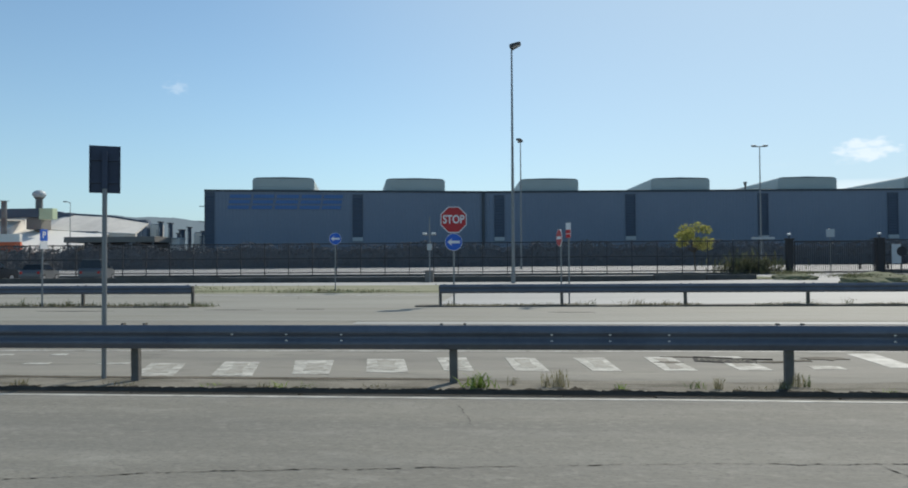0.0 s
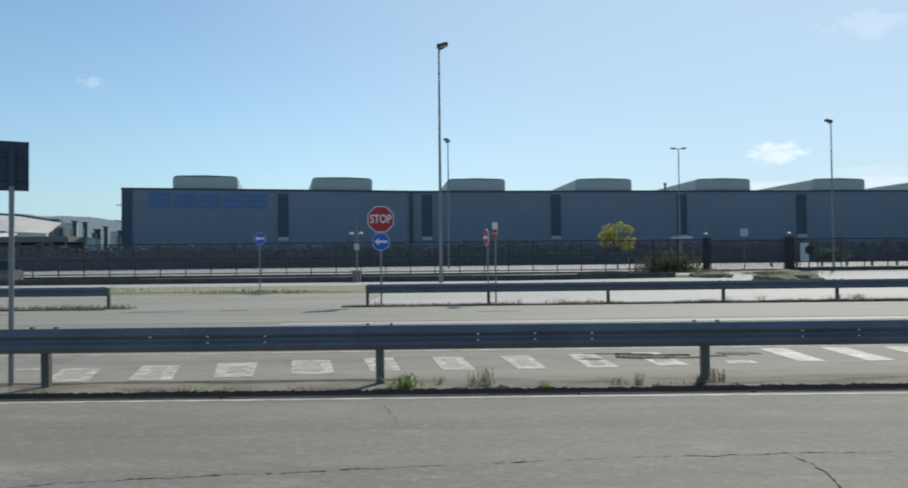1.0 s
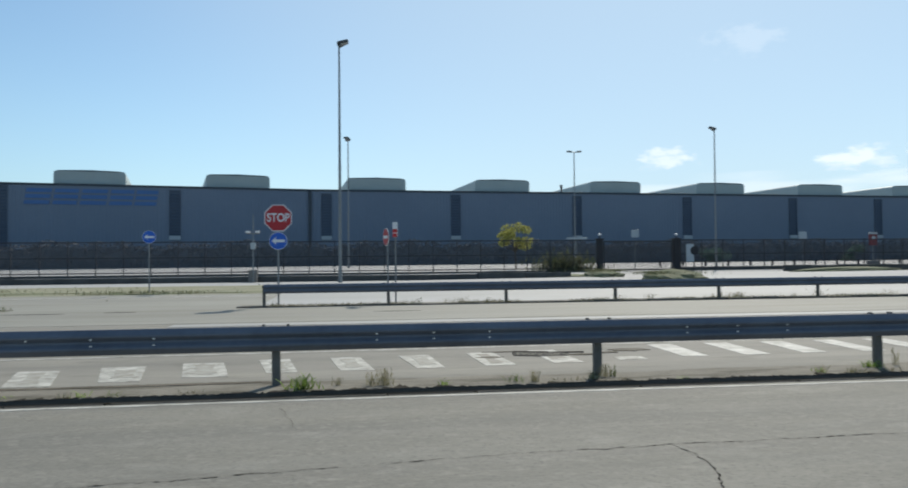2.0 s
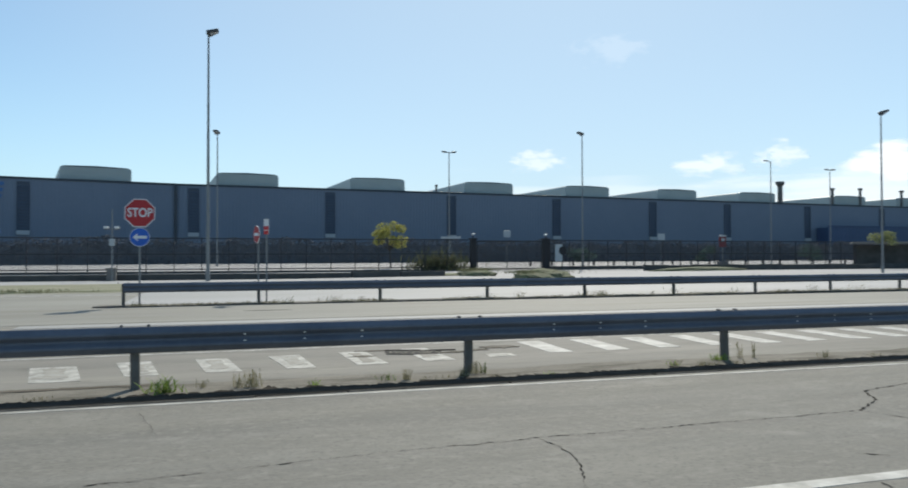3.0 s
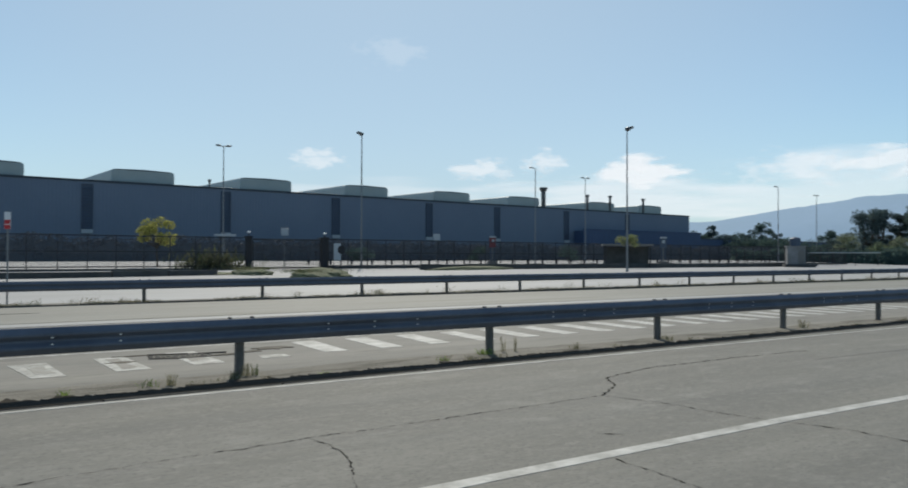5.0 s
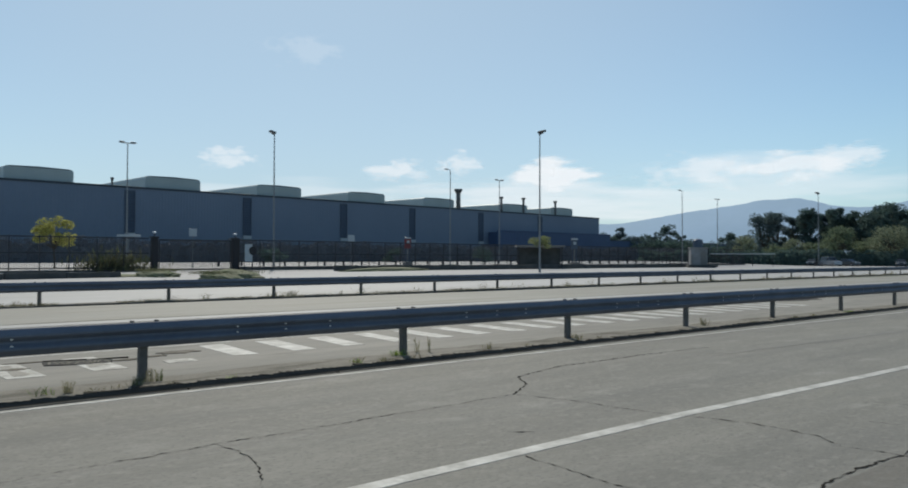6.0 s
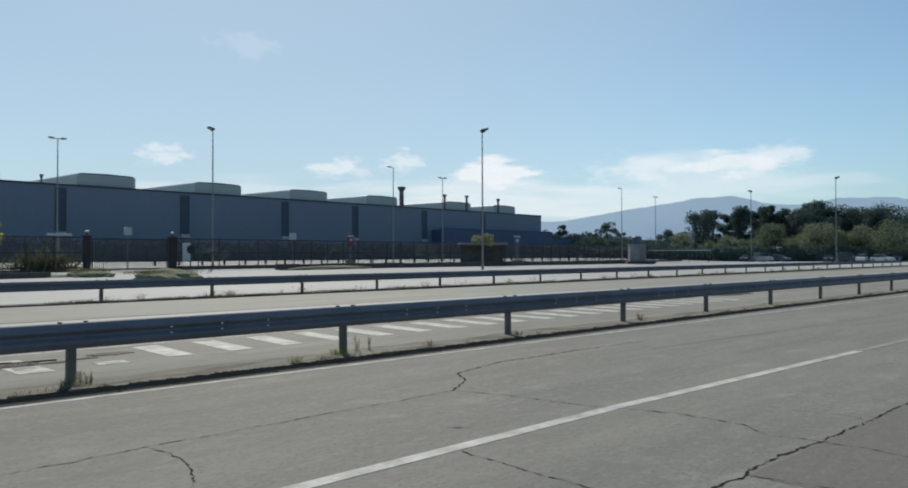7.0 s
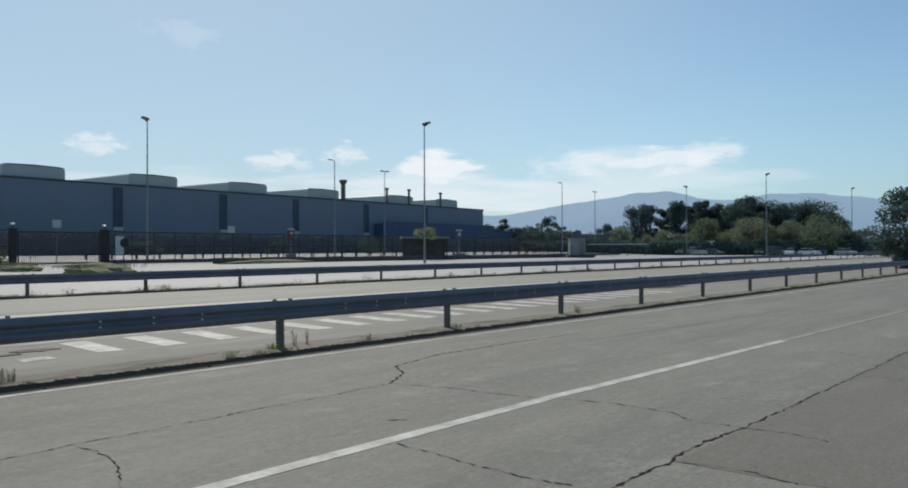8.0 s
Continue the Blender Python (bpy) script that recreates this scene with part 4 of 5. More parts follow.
def fence(label, x0, x1, single, foot=0.22):
    """A steel bar fence on a low plinth; in the stretch named, every bar is a part."""
    f = thing("fence", label, "fence", (0, 0, 0), 0, "factory fence")
    n = round((x1 - x0) / 2.5)
    w = (x1 - x0) / n
    post = plinth = rail = bar = bars = None
    for i in range(n):
        x = x0 + i * w
        m = pose(x, fy(x), 0, 0, 0, math.degrees(math.atan(0.03)))
        if post is None:
            post = part("post", box(B(), -0.05, 0.05, -0.05, 0.05, -0.1, 3.45, 0.008), FENCE, f)
            plinth = part("plinth", box(B(), 0.0, w, -0.1, 0.1, -0.1, foot, 0.015), PLINTH, f)
            rail = part("rail", box(B(), 0.05, w - 0.05, -0.025, 0.025, 3.3, 3.4), FENCE, f)
            post.matrix_local = plinth.matrix_local = rail.matrix_local = m
        else:
            for o in (post, plinth, rail):
                again(o, m)
        again(rail, m @ pose(0, 0, -2.95))
        again(rail, m @ pose(0, 0, -1.5))
        k = 11
        if single[0] <= x < single[1]:
            for j in range(k):
                q = m @ pose((j + 1) * w / (k + 1), 0, 0)
                if bar is None:
                    bar = part("bar", box(B(), -0.014, 0.014, -0.014, 0.014, 0.3, 3.42), FENCE, f)
                    bar.matrix_local = q
                else:
                    again(bar, q)
        elif bars is None:
            bm = B()
            for j in range(k):
                c = (j + 1) * w / (k + 1)
                box(bm, c - 0.014, c + 0.014, -0.014, 0.014, 0.3, 3.42)
            bars = tagged(part("bar_panel", bm, FENCE, f), "", "", "", "stuff")
            bars.matrix_local = m
        else:
            tagged(again(bars, m), "", "", "", "stuff")
    return f


fence("dark steel bar fence on a low plinth", -88.0, 26.4, (-36, 26))
fence("dark steel bar fence beyond the gate", 36.1, 150.0, (36, 90), 0.4)
for x, lab in ((26.9, "dark gate pillar with a white lamp on top"), (35.6, "dark gate pillar with a white lamp and a pale notice")):
    t = thing("gate_pillar", lab, "pillar", (x, fy(x), 0), 0, "gate pillars")
    part("shaft", box(B(), -0.3, 0.3, -0.3, 0.3, -0.1, 3.4, 0.03), PILLAR, t)
    part("cap", box(B(), -0.38, 0.38, -0.38, 0.38, 3.4, 3.55, 0.02), PILLAR, t)
    lamp = part("lamp_stem", tube(B(), (0, 0, 3.55), (0, 0, 3.85), 0.06, 0.06, 10), FENCE, t)
    bm = B()
    bmesh.ops.create_uvsphere(bm, u_segments=14, v_segments=9, radius=0.2, matrix=pose(0, 0, 3.97) @ Matrix.Diagonal((1, 1, 0.55, 1)))
    part("globe", bm, WHITE, t, "white lamp globe")
gate = thing("gate", "closed dark steel sliding gate with upright bars", "gate", (27.3, fy(27.3), 0), 1.72)
part("frame", box(box(box(box(B(), 0.05, 7.85, -0.04, 0.04, 3.15, 3.3), 0.05, 7.85, -0.04, 0.04, 0.12, 0.28), 0.05, 0.18, -0.04, 0.04, 0.28, 3.15), 7.72, 7.85, -0.04, 0.04, 0.28, 3.15), FENCE, gate)
bar = part("bar", box(B(), -0.025, 0.025, -0.025, 0.025, 0.28, 3.15), FENCE, gate)
bar.matrix_local = pose(0.4, 0, 0)
for i in range(1, 36):
    again(bar, pose(0.4 + i * 0.206, 0, 0))
notice = thing("notice_board", "pale notice board with a dark round emblem", "sign", (37.2, fy(37.2) - 0.3, 0), 2)
part("board", box(B(), -0.6, 0.3, -0.04, 0.04, 1.0, 2.9, 0.01), PANEL_LIGHT, notice)
part("emblem", tube(B(), (0.35, -0.06, 2.2), (0.35, -0.02, 2.2), 0.48, 0.48, 20), PILLAR, notice)
for x in (-0.6, 0.35):
    part("leg", box(B(), x - 0.04, x + 0.04, 0.045, 0.12, -0.1, 2.9), FENCE, notice)

barrier = thing("yard_barrier", "low dark steel barrier along the yard", "barrier", (0, 0, 0), 0)
bpost = None
for i in range(34):
    m = pose(38 + 3.0 * i, 88.0 + 0.09 * i, 0.3)
    if bpost is None:
        bpost = part("post", box(B(), -0.1, 0.1, -0.1, 0.1, -0.2, 0.75, 0.01), FENCE, barrier)
        brail = part("rail", box(B(), 0.07, 2.93, -0.03, 0.03, 0.6, 0.68), FENCE, barrier)
        bpost.matrix_local = brail.matrix_local = m
    else:
        again(bpost, m)
        again(brail, m)

# ---- hedge and planting ----
rng = np.random.default_rng(11)


def hedge(label, at, turn, length, height, count, seed, material=HEDGE, depth=1.2, size=0.15):
    """A hedge along its own x: a ragged dark core under a coat of small leaves."""
    r = np.random.default_rng(seed)
    h = thing("hedge", label, "hedge", at, turn, "hedges", "stuff")

    def crest(x):
        return height * (0.86 + 0.06 * np.sin(x * 0.31 + seed) + 0.05 * np.sin(x * 0.83) + 0.04 * np.sin(x * 2.1 + 1))
    x = r.uniform(0, length, count)
    z = crest(x) * r.uniform(0.05, 1.06, count) ** 0.8
    y = r.normal(0, depth * 0.42, count)
    leaves("foliage", material, h, np.stack([x, y, z], 1), size, r)
    bm, last = B(), None
    for k in range(int(length / 0.5) + 1):
        px = min(length, k * 0.5)
        c, w = float(crest(px)) * r.uniform(0.78, 0.92), depth * 0.3 * r.uniform(0.7, 1.2)
        now = [bm.verts.new(q) for q in ((px, -w, -0.2), (px, -w * 1.2, c * 0.6), (px, -w * 0.4, c), (px, w * 0.5, c * 0.97), (px, w, -0.2))]
        if last:
            for i in range(4):
                bm.faces.new((last[i], now[i], now[i + 1], last[i + 1]))
        last = now
    part("core", bm, material, h)
    return h


hedge("long dark unkempt hedge before the factory", (-75, 95.5, 0.65), 4.3, 255, 3.5, 56000, 1)
for i, (x, y, h, w) in enumerate(((52, 101, 2.8, 4.6), (74, 102, 2.6, 4.0), (95, 103, 2.9, 5.0), (-64, 88, 2.6, 5.0), (-58, 88, 3.2, 5.0))):
    tree((x, y, 0.2), h, w, LEAF_DARK if i < 3 else HEDGE, "low dull green shrub behind the fence", 200 + i, 0.2, 0.05, 1500, 0.13, "shrubs", 12)
tree((19.2, 84.0, 0.25), 5.2, 3.3, LEAF_YELLOW, "small tree with yellowing leaves behind the fence", 31, 0.2, 0.34, 2600, 0.13, "", 15)
x, y = 58.5 * 1.25, 54.5 * 1.25
tree((x, y, 0.0), 4.3, 3.0, LEAF_LIME, "small umbrella-shaped tree with yellow-green leaves", 33, 0.2, 0.72, 1100, 0.11, "", 18)


def around(az, dist):
    return dist * math.sin(radians(az)), dist * math.cos(radians(az))


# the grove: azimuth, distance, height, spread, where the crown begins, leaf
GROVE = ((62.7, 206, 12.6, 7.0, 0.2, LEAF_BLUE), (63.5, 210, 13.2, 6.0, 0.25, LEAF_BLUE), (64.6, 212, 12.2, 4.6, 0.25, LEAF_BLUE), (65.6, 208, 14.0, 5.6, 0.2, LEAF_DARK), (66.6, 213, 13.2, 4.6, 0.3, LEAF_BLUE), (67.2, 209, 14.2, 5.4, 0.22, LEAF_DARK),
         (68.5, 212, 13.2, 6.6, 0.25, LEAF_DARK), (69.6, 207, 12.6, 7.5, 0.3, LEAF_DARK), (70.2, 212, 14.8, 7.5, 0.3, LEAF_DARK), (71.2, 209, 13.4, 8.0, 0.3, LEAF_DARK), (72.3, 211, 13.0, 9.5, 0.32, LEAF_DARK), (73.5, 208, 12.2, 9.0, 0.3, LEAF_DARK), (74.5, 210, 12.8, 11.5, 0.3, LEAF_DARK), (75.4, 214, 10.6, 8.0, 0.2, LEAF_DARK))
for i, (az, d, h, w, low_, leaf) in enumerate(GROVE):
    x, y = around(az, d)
    tree((x, y, 0), h, w * 1.1, leaf, "tall dark pine in the grove" if leaf is LEAF_DARK else "tall airy tree in the grove, haze-tinted blue-green", 60 + i, 0.3, low_ * 0.6, 11000 if leaf is LEAF_DARK else 6000, 0.24, "grove trees", 64 if leaf is LEAF_DARK else 40)
for i, (az, d, h, w, leaf) in enumerate(((61.5, 190, 6.6, 6, LEAF_OLIVE), (63.4, 186, 4.6, 6, LEAF_MID), (64.8, 188, 5.6, 6, LEAF_OLIVE), (66.0, 190, 5.0, 6, LEAF_MID), (67.5, 184, 8.0, 7, LEAF_MID), (69.2, 190, 5.6, 6, LEAF_MID), (70.6, 184, 8.4, 9, LEAF_OLIVE), (72.0, 186, 6.0, 6, LEAF_MID), (73.0, 184, 7.4, 7, LEAF_OLIVE), (75.1, 180, 8.1, 9.5, LEAF_MID), (76.4, 184, 5.0, 6, LEAF_DARK), (77.6, 188, 5.4, 7, LEAF_DARK))):
    x, y = around(az, d)
    tree((x, y, 0), h, w, leaf, "rounded olive green tree before the grove" if leaf is LEAF_MID else "pale grey-olive tree before the grove" if leaf is LEAF_OLIVE else "dark rounded tree beside the grove", 90 + i, 0.25, 0.14, 3600, 0.19, "small trees", 34)
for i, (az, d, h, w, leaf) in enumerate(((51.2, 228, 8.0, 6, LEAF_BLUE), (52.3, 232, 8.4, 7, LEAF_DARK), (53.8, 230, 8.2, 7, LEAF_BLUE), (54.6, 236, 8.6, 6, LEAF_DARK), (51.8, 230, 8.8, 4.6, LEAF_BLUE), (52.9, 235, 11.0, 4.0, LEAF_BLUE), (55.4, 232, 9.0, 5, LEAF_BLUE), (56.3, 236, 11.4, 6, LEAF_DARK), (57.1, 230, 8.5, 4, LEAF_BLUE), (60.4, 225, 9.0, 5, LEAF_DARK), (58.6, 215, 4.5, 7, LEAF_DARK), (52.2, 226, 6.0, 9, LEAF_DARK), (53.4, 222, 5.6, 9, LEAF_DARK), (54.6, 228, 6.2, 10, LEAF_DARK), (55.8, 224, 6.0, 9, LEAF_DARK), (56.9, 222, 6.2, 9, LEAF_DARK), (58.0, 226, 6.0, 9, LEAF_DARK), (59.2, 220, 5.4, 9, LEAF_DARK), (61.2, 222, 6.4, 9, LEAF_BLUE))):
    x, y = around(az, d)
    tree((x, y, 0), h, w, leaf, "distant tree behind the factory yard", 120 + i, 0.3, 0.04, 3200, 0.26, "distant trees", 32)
hedge("dark shrubs along the car park", (150, 108, 0), -67, 100, 3.6, 9000, 3, LEAF_DARK, 3.0, 0.3)
x, y = around(80.3, 66)
tree((x, y, 0), 5.7, 4.9, LEAF_DARK, "dark green roadside tree with drooping branches", 151, 0.25, 0.04, 12000, 0.12, "", 44)

# ---- lamps ----


def street_lamp(at, height, style, label, turn=0.0):
    t = thing("street_lamp", label, "street lamp", at, turn, "tall street lamps")
    part("pole", tube(tube(B(), (0, 0, -0.3), (0, 0, height * 0.5), height * 0.0075, height * 0.0058, 14), (0, 0, height * 0.5), (0, 0, height), height * 0.0055, height * 0.0036, 14), POLE, t)
    part("base", tube(B(), (0, 0, -0.1), (0, 0, 0.7), height * 0.0092, height * 0.009, 14), POLE, t)
    if style == "single":
        part("arm", tube(B(), (0, 0, height - 0.2), (0.42, 0, height + 0.02), 0.05, 0.04, 8), POLE, t)
        tip = pose(0, 0, height, 0, -14, 0)
        bm = box(B(), -0.12, 0.66, -0.3, 0.3, -0.02, 0.2, 0.07)
        bm.transform(tip)
        h = part("head", bm, LAMP_HEAD, t)
        bm = box(B(), 0.02, 0.58, -0.22, 0.22, -0.05, -0.02)
        bm.transform(tip)
        part("lens", bm, LENS, h)
        part("bracket", box(B(), 0.0, 0.1, -0.34, 0.34, height - 0.12, height + 0.02, 0.02), LAMP_HEAD, h)
    elif style == "double":
        part("arm", box(B(), -0.75, 0.75, -0.05, 0.05, height - 0.06, height + 0.04, 0.02), POLE, t)
        for s in (-1, 1):
            h = part("head", box(B(), min(s * 0.35, s * 0.95), max(s * 0.35, s * 0.95), -0.15, 0.15, height + 0.0, height + 0.16, 0.05), LAMP_HEAD, t)
            part("lens", box(B(), min(s * 0.42, s * 0.88), max(s * 0.42, s * 0.88), -0.1, 0.1, height - 0.02, height), LENS, h)
    else:
        part("arm", tube(B(), (0, 0, height - 0.1), (-0.6, 0, height + 0.05), 0.045, 0.03, 8), POLE, t)
        h = part("head", box(B(), -1.1, -0.45, -0.14, 0.14, height - 0.01, height + 0.12, 0.04), LAMP_HEAD, t)
        part("lens", box(B(), -1.0, -0.55, -0.1, 0.1, height - 0.03, height - 0.01), LENS, h)
    return t


LAMPS = ((-0.25, 51.5, 16.0, "single", 0), (0.53, 92.0, 15.9, "single", 240), (28.2, 90.7, 14.6, "double", 0), (42.1, 81.8, 16.1, "single", 180), (58.5, 54.5, 14.6, "single", -20), (142.3, 47.6, 14.9, "single", -80),
         (117.8, 75.7, 13.4, "left", 0), (155.5, 68.7, 14.6, "single", 150), (164.0, 96.0, 15.4, "double", 0), (71.1, 83.9, 14.2, "left", 0), (90.2, 93.5, 14.7, "double", 0), (185.1, 43.5, 14.6, "single", -80), (-64.4, 105.0, 10.4, "left", 0))
for x, y, h, style, turn in LAMPS:
    street_lamp((x, y, 0), h, style, "tall grey steel street lamp with a %s head" % {"single": "dark floodlight", "double": "double", "left": "side-arm"}[style], turn)

# ---- signs ----


def disc(r, y0, y1, n=32, cx=0.0, cz=0.0, a0=0.0):
    return prism(B(), [(cx + r * math.cos(a0 + 2 * math.pi * i / n), cz + r * math.sin(a0 + 2 * math.pi * i / n)) for i in range(n)], "y", y0, y1)


def text_mesh(word, size, depth, bold):
    c = bpy.data.curves.new("word", "FONT")
    c.body, c.size, c.extrude, c.offset = word, size, depth, bold
    c.align_x = c.align_y = "CENTER"
    tmp = new("word", c)
    me = bpy.data.meshes.new_from_object(tmp.evaluated_get(bpy.context.evaluated_depsgraph_get()))
    bpy.data.objects.remove(tmp)
    bm = B()
    bm.from_mesh(me)
    bpy.data.meshes.remove(me)
    return bm


def arrow(cz, s, y0, y1):
    return prism(B(), [(-0.8 * s, cz), (-0.2 * s, cz + 0.5 * s), (-0.32 * s, cz + 0.17 * s), (0.8 * s, cz + 0.17 * s), (0.8 * s, cz - 0.17 * s), (-0.32 * s, cz - 0.17 * s), (-0.2 * s, cz - 0.5 * s)], "y", y0, y1)


def clamp_pair(t, z):
    part("bracket", box(B(), -0.12, 0.12, -0.045, 0.045, z - 0.025, z + 0.025, 0.006), GALV_POST, t)


stop = thing("stop_sign", "red octagonal stop sign above a round blue arrow sign", "road sign", (-2.17, 26.15, 0), 4)
part("post", tube(B(), (0, 0, -0.3), (0, 0, 3.3), 0.03, 0.03, 12), POLE, stop)
plate = part("stop_plate", disc(0.45 / math.cos(math.pi / 8), -0.075, -0.055, 8, 0, 2.94, math.pi / 8), WHITE, stop)
part("red_field", disc(0.42 / math.cos(math.pi / 8), -0.079, -0.0755, 8, 0, 2.94, math.pi / 8), RED, plate)
bm = text_mesh("STOP", 0.36, 0.001, 0.008)
bm.transform(pose(0, -0.083, 2.94, 90, 0, 0) @ Matrix.Diagonal((0.86, 1.1, 1, 1)))
part("lettering", bm, WHITE, plate, "white capital letters")
for z in (2.7, 3.15, 2.17):
    clamp_pair(stop, z)
plate = part("arrow_plate", disc(0.3, -0.075, -0.055, 32, 0, 2.17), WHITE, stop)
part("blue_field", disc(0.285, -0.079, -0.0755, 32, 0, 2.17), BLUE, plate)
part("arrow", arrow(2.17, 0.27, -0.083, -0.0795), WHITE, plate, "white arrow pointing left")
arr = thing("arrow_sign", "round blue sign with a white arrow on a post", "road sign", (-8.93, 36.9, 0), 14)
part("post", tube(B(), (0, 0, -0.3), (0, 0, 2.95), 0.03, 0.03, 12), POLE, arr)
plate = part("arrow_plate", disc(0.3, -0.075, -0.055, 32, 0, 2.65), WHITE, arr)
part("blue_field", disc(0.285, -0.079, -0.0755, 32, 0, 2.65), BLUE, plate)
part("arrow", arrow(2.65, 0.27, -0.083, -0.0795), WHITE, plate, "white arrow pointing left")
clamp_pair(arr, 2.65)
noe = thing("no_entry_sign", "round red no-entry sign turned aside on a post", "road sign", (1.53, 26.66, 0), -74)
part("post", tube(B(), (0, 0, -0.3), (0, 0, 2.55), 0.028, 0.028, 12), POLE, noe)
plate = part("disc", disc(0.3, -0.07, -0.05, 32, 0, 2.3), WHITE, noe)
part("red_field", disc(0.285, -0.074, -0.0705, 32, 0, 2.3), RED, plate)
part("white_bar", box(B(), -0.22, 0.22, -0.078, -0.0745, 2.25, 2.35), WHITE, plate)
clamp_pair(noe, 2.3)
mk = thing("marker_post", "slim post with a red and white striped board", "road sign", (1.8, 26.64, 0), -20)
part("post", tube(B(), (0, 0, -0.3), (0, 0, 2.85), 0.028, 0.028, 12), POLE, mk)
board = part("board", box(B(), -0.085, 0.085, -0.06, -0.03, 2.3, 2.82), WHITE, mk)
for z in (2.3, 2.45):
    part("red_band", box(B(), -0.083, 0.083, -0.064, -0.0605, z, z + 0.13), RED, board)
ps = thing("parking_sign", "blue parking sign over a white plate on a post", "road sign", (-16.4, 25.1, 0), 78)
part("post", tube(B(), (0, 0, -0.3), (0, 0, 2.75), 0.03, 0.03, 12), POLE, ps)
plate = part("parking_plate", box(B(), -0.16, 0.16, -0.07, -0.05, 2.3, 2.7, 0.004), BLUE, ps)
bm = text_mesh("P", 0.32, 0.001, 0.006)
bm.transform(pose(0, -0.074, 2.5, 90, 0, 0))
part("lettering", bm, WHITE, plate, "white letter")
part("lower_plate", box(B(), -0.16, 0.16, -0.07, -0.05, 2.02, 2.28, 0.004), WHITE, ps)
back = thing("road_sign", "dark back of a rectangular road sign on a steel post", "road sign", (-5.43, 9.63, 0), 28)
part("post", tube(B(), (0, 0, -0.3), (0, 0, 2.5), 0.032, 0.032, 14), POLE, back)
pl = part("plate", box(B(), -0.185, 0.185, 0.06, 0.075, 2.45, 3.08, 0.004), SIGN_BACK, back)
part("rim", box(box(B(), -0.19, -0.18, 0.03, 0.06, 2.45, 3.08), 0.18, 0.19, 0.03, 0.06, 2.45, 3.08), SIGN_BACK, pl)
# post's upper length, added as a box in the plate's dark colour
part("dark_post_top", box(B(), -0.035, 0.035, -0.03, 0.03, 2.5, 3.0, 0.006), SIGN_BACK, pl)
for z in (2.6, 2.9):
    part("channel", box(B(), -0.18, 0.18, 0.033, 0.058, z - 0.02, z + 0.02), SIGN_BACK, pl)
cp = thing("camera_mast", "slim steel mast with a crossbar and small box", "mast", (-6.2, 53.9, 0), 0)
part("mast", tube(B(), (0, 0, -0.2), (0, 0, 4.7), 0.05, 0.035, 10), POLE, cp)
part("crossbar", box(B(), -0.45, 0.45, -0.03, 0.03, 3.35, 3.42, 0.01), POLE, cp)
for x in (-0.35, 0.3):
    part("camera_head", box(B(), x - 0.13, x + 0.13, -0.28, 0.1, 3.43, 3.56, 0.02), WHITE, cp)
part("box", box(B(), -0.16, 0.16, -0.18, -0.05, 2.3, 2.75, 0.015), PANEL_LIGHT, cp)
bx = thing("cable_box", "brown grey cabinet beside the mast", "cabinet", (-6.3, 54.5, 0.0))
part("body", box(B(), -0.3, 0.3, -0.2, 0.2, -0.05, 0.78, 0.02), WALL_GREY, bx)
part("lid", box(B(), -0.34, 0.34, -0.24, 0.24, 0.78, 0.85, 0.02), WALL_GREY, bx)
for i, (x, y, z, w) in enumerate(((31.5, 79.5, 4.1, 0.42), (52.0, 80.5, 3.9, 0.5), (28.2, 90.0, 3.9, 1.3))):
    t = thing("notice_sign", "small pale notice plate on a post inside the fence", "sign", (x, y, 0), 0, "yard notices")
    part("post", tube(B(), (0, 0, -0.2), (0, 0, z + 0.35), 0.04, 0.04, 8), POLE, t)
    part("plate", box(B(), -w, w, -0.08, -0.045, z - (0.4 if w < 1 else 0.1), z + (0.4 if w < 1 else 0.15), 0.01), PANEL_LIGHT, t)
for x, y, r in ((66.5, 88.0, -8), (88.0, 75.0, -25)):
    t = thing("signal_post", "railway style signal post with a %s head in the yard" % ("dark red" if r > -10 else "dark grey"), "signal", (x, y, 0), r, "yard signals")
    part("post", tube(B(), (0, 0, -0.2), (0, 0, 4.4), 0.09, 0.08, 10), POLE, t)
    part("head", box(B(), -0.5, 0.5, -0.15, 0.15, 2.8, 4.2, 0.06), SIGNAL_RED if r > -10 else LOUVRE, t)
    part("plate", box(B(), -0.22, 0.22, -0.19, -0.155, 3.5, 3.95, 0.01), PANEL_LIGHT, t)
    part("hood", box(B(), -0.42, 0.42, -0.35, 0.15, 4.2, 4.42, 0.03), PANEL_LIGHT, t)
    for k in (-0.3, 0.3):
        part("leg", box(B(), k - 0.05, k + 0.05, -0.1, 0.1, 0.55, 2.85), LOUVRE, t)
    part("footing", box(B(), -0.6, 0.6, -0.5, 0.5, -0.1, 0.85, 0.04), WALL_GREY, t)
kx, ky = around(58.35, 130)
kiosk = thing("gatehouse", "small pale concrete cabin with a dark roof tank", "cabin", (kx, ky, 0), -50)
part("wall", box(B(), -1.3, 1.3, -1.1, 1.1, -0.1, 3.1, 0.03), CABIN, kiosk)
part("plinth", box(B(), -1.7, 2.6, -1.5, 1.5, -0.1, 0.45, 0.03), PLINTH, kiosk, "dark concrete base")
part("roof", box(B(), -1.42, 1.42, -1.22, 1.22, 3.1, 3.28, 0.03), CABIN, kiosk)
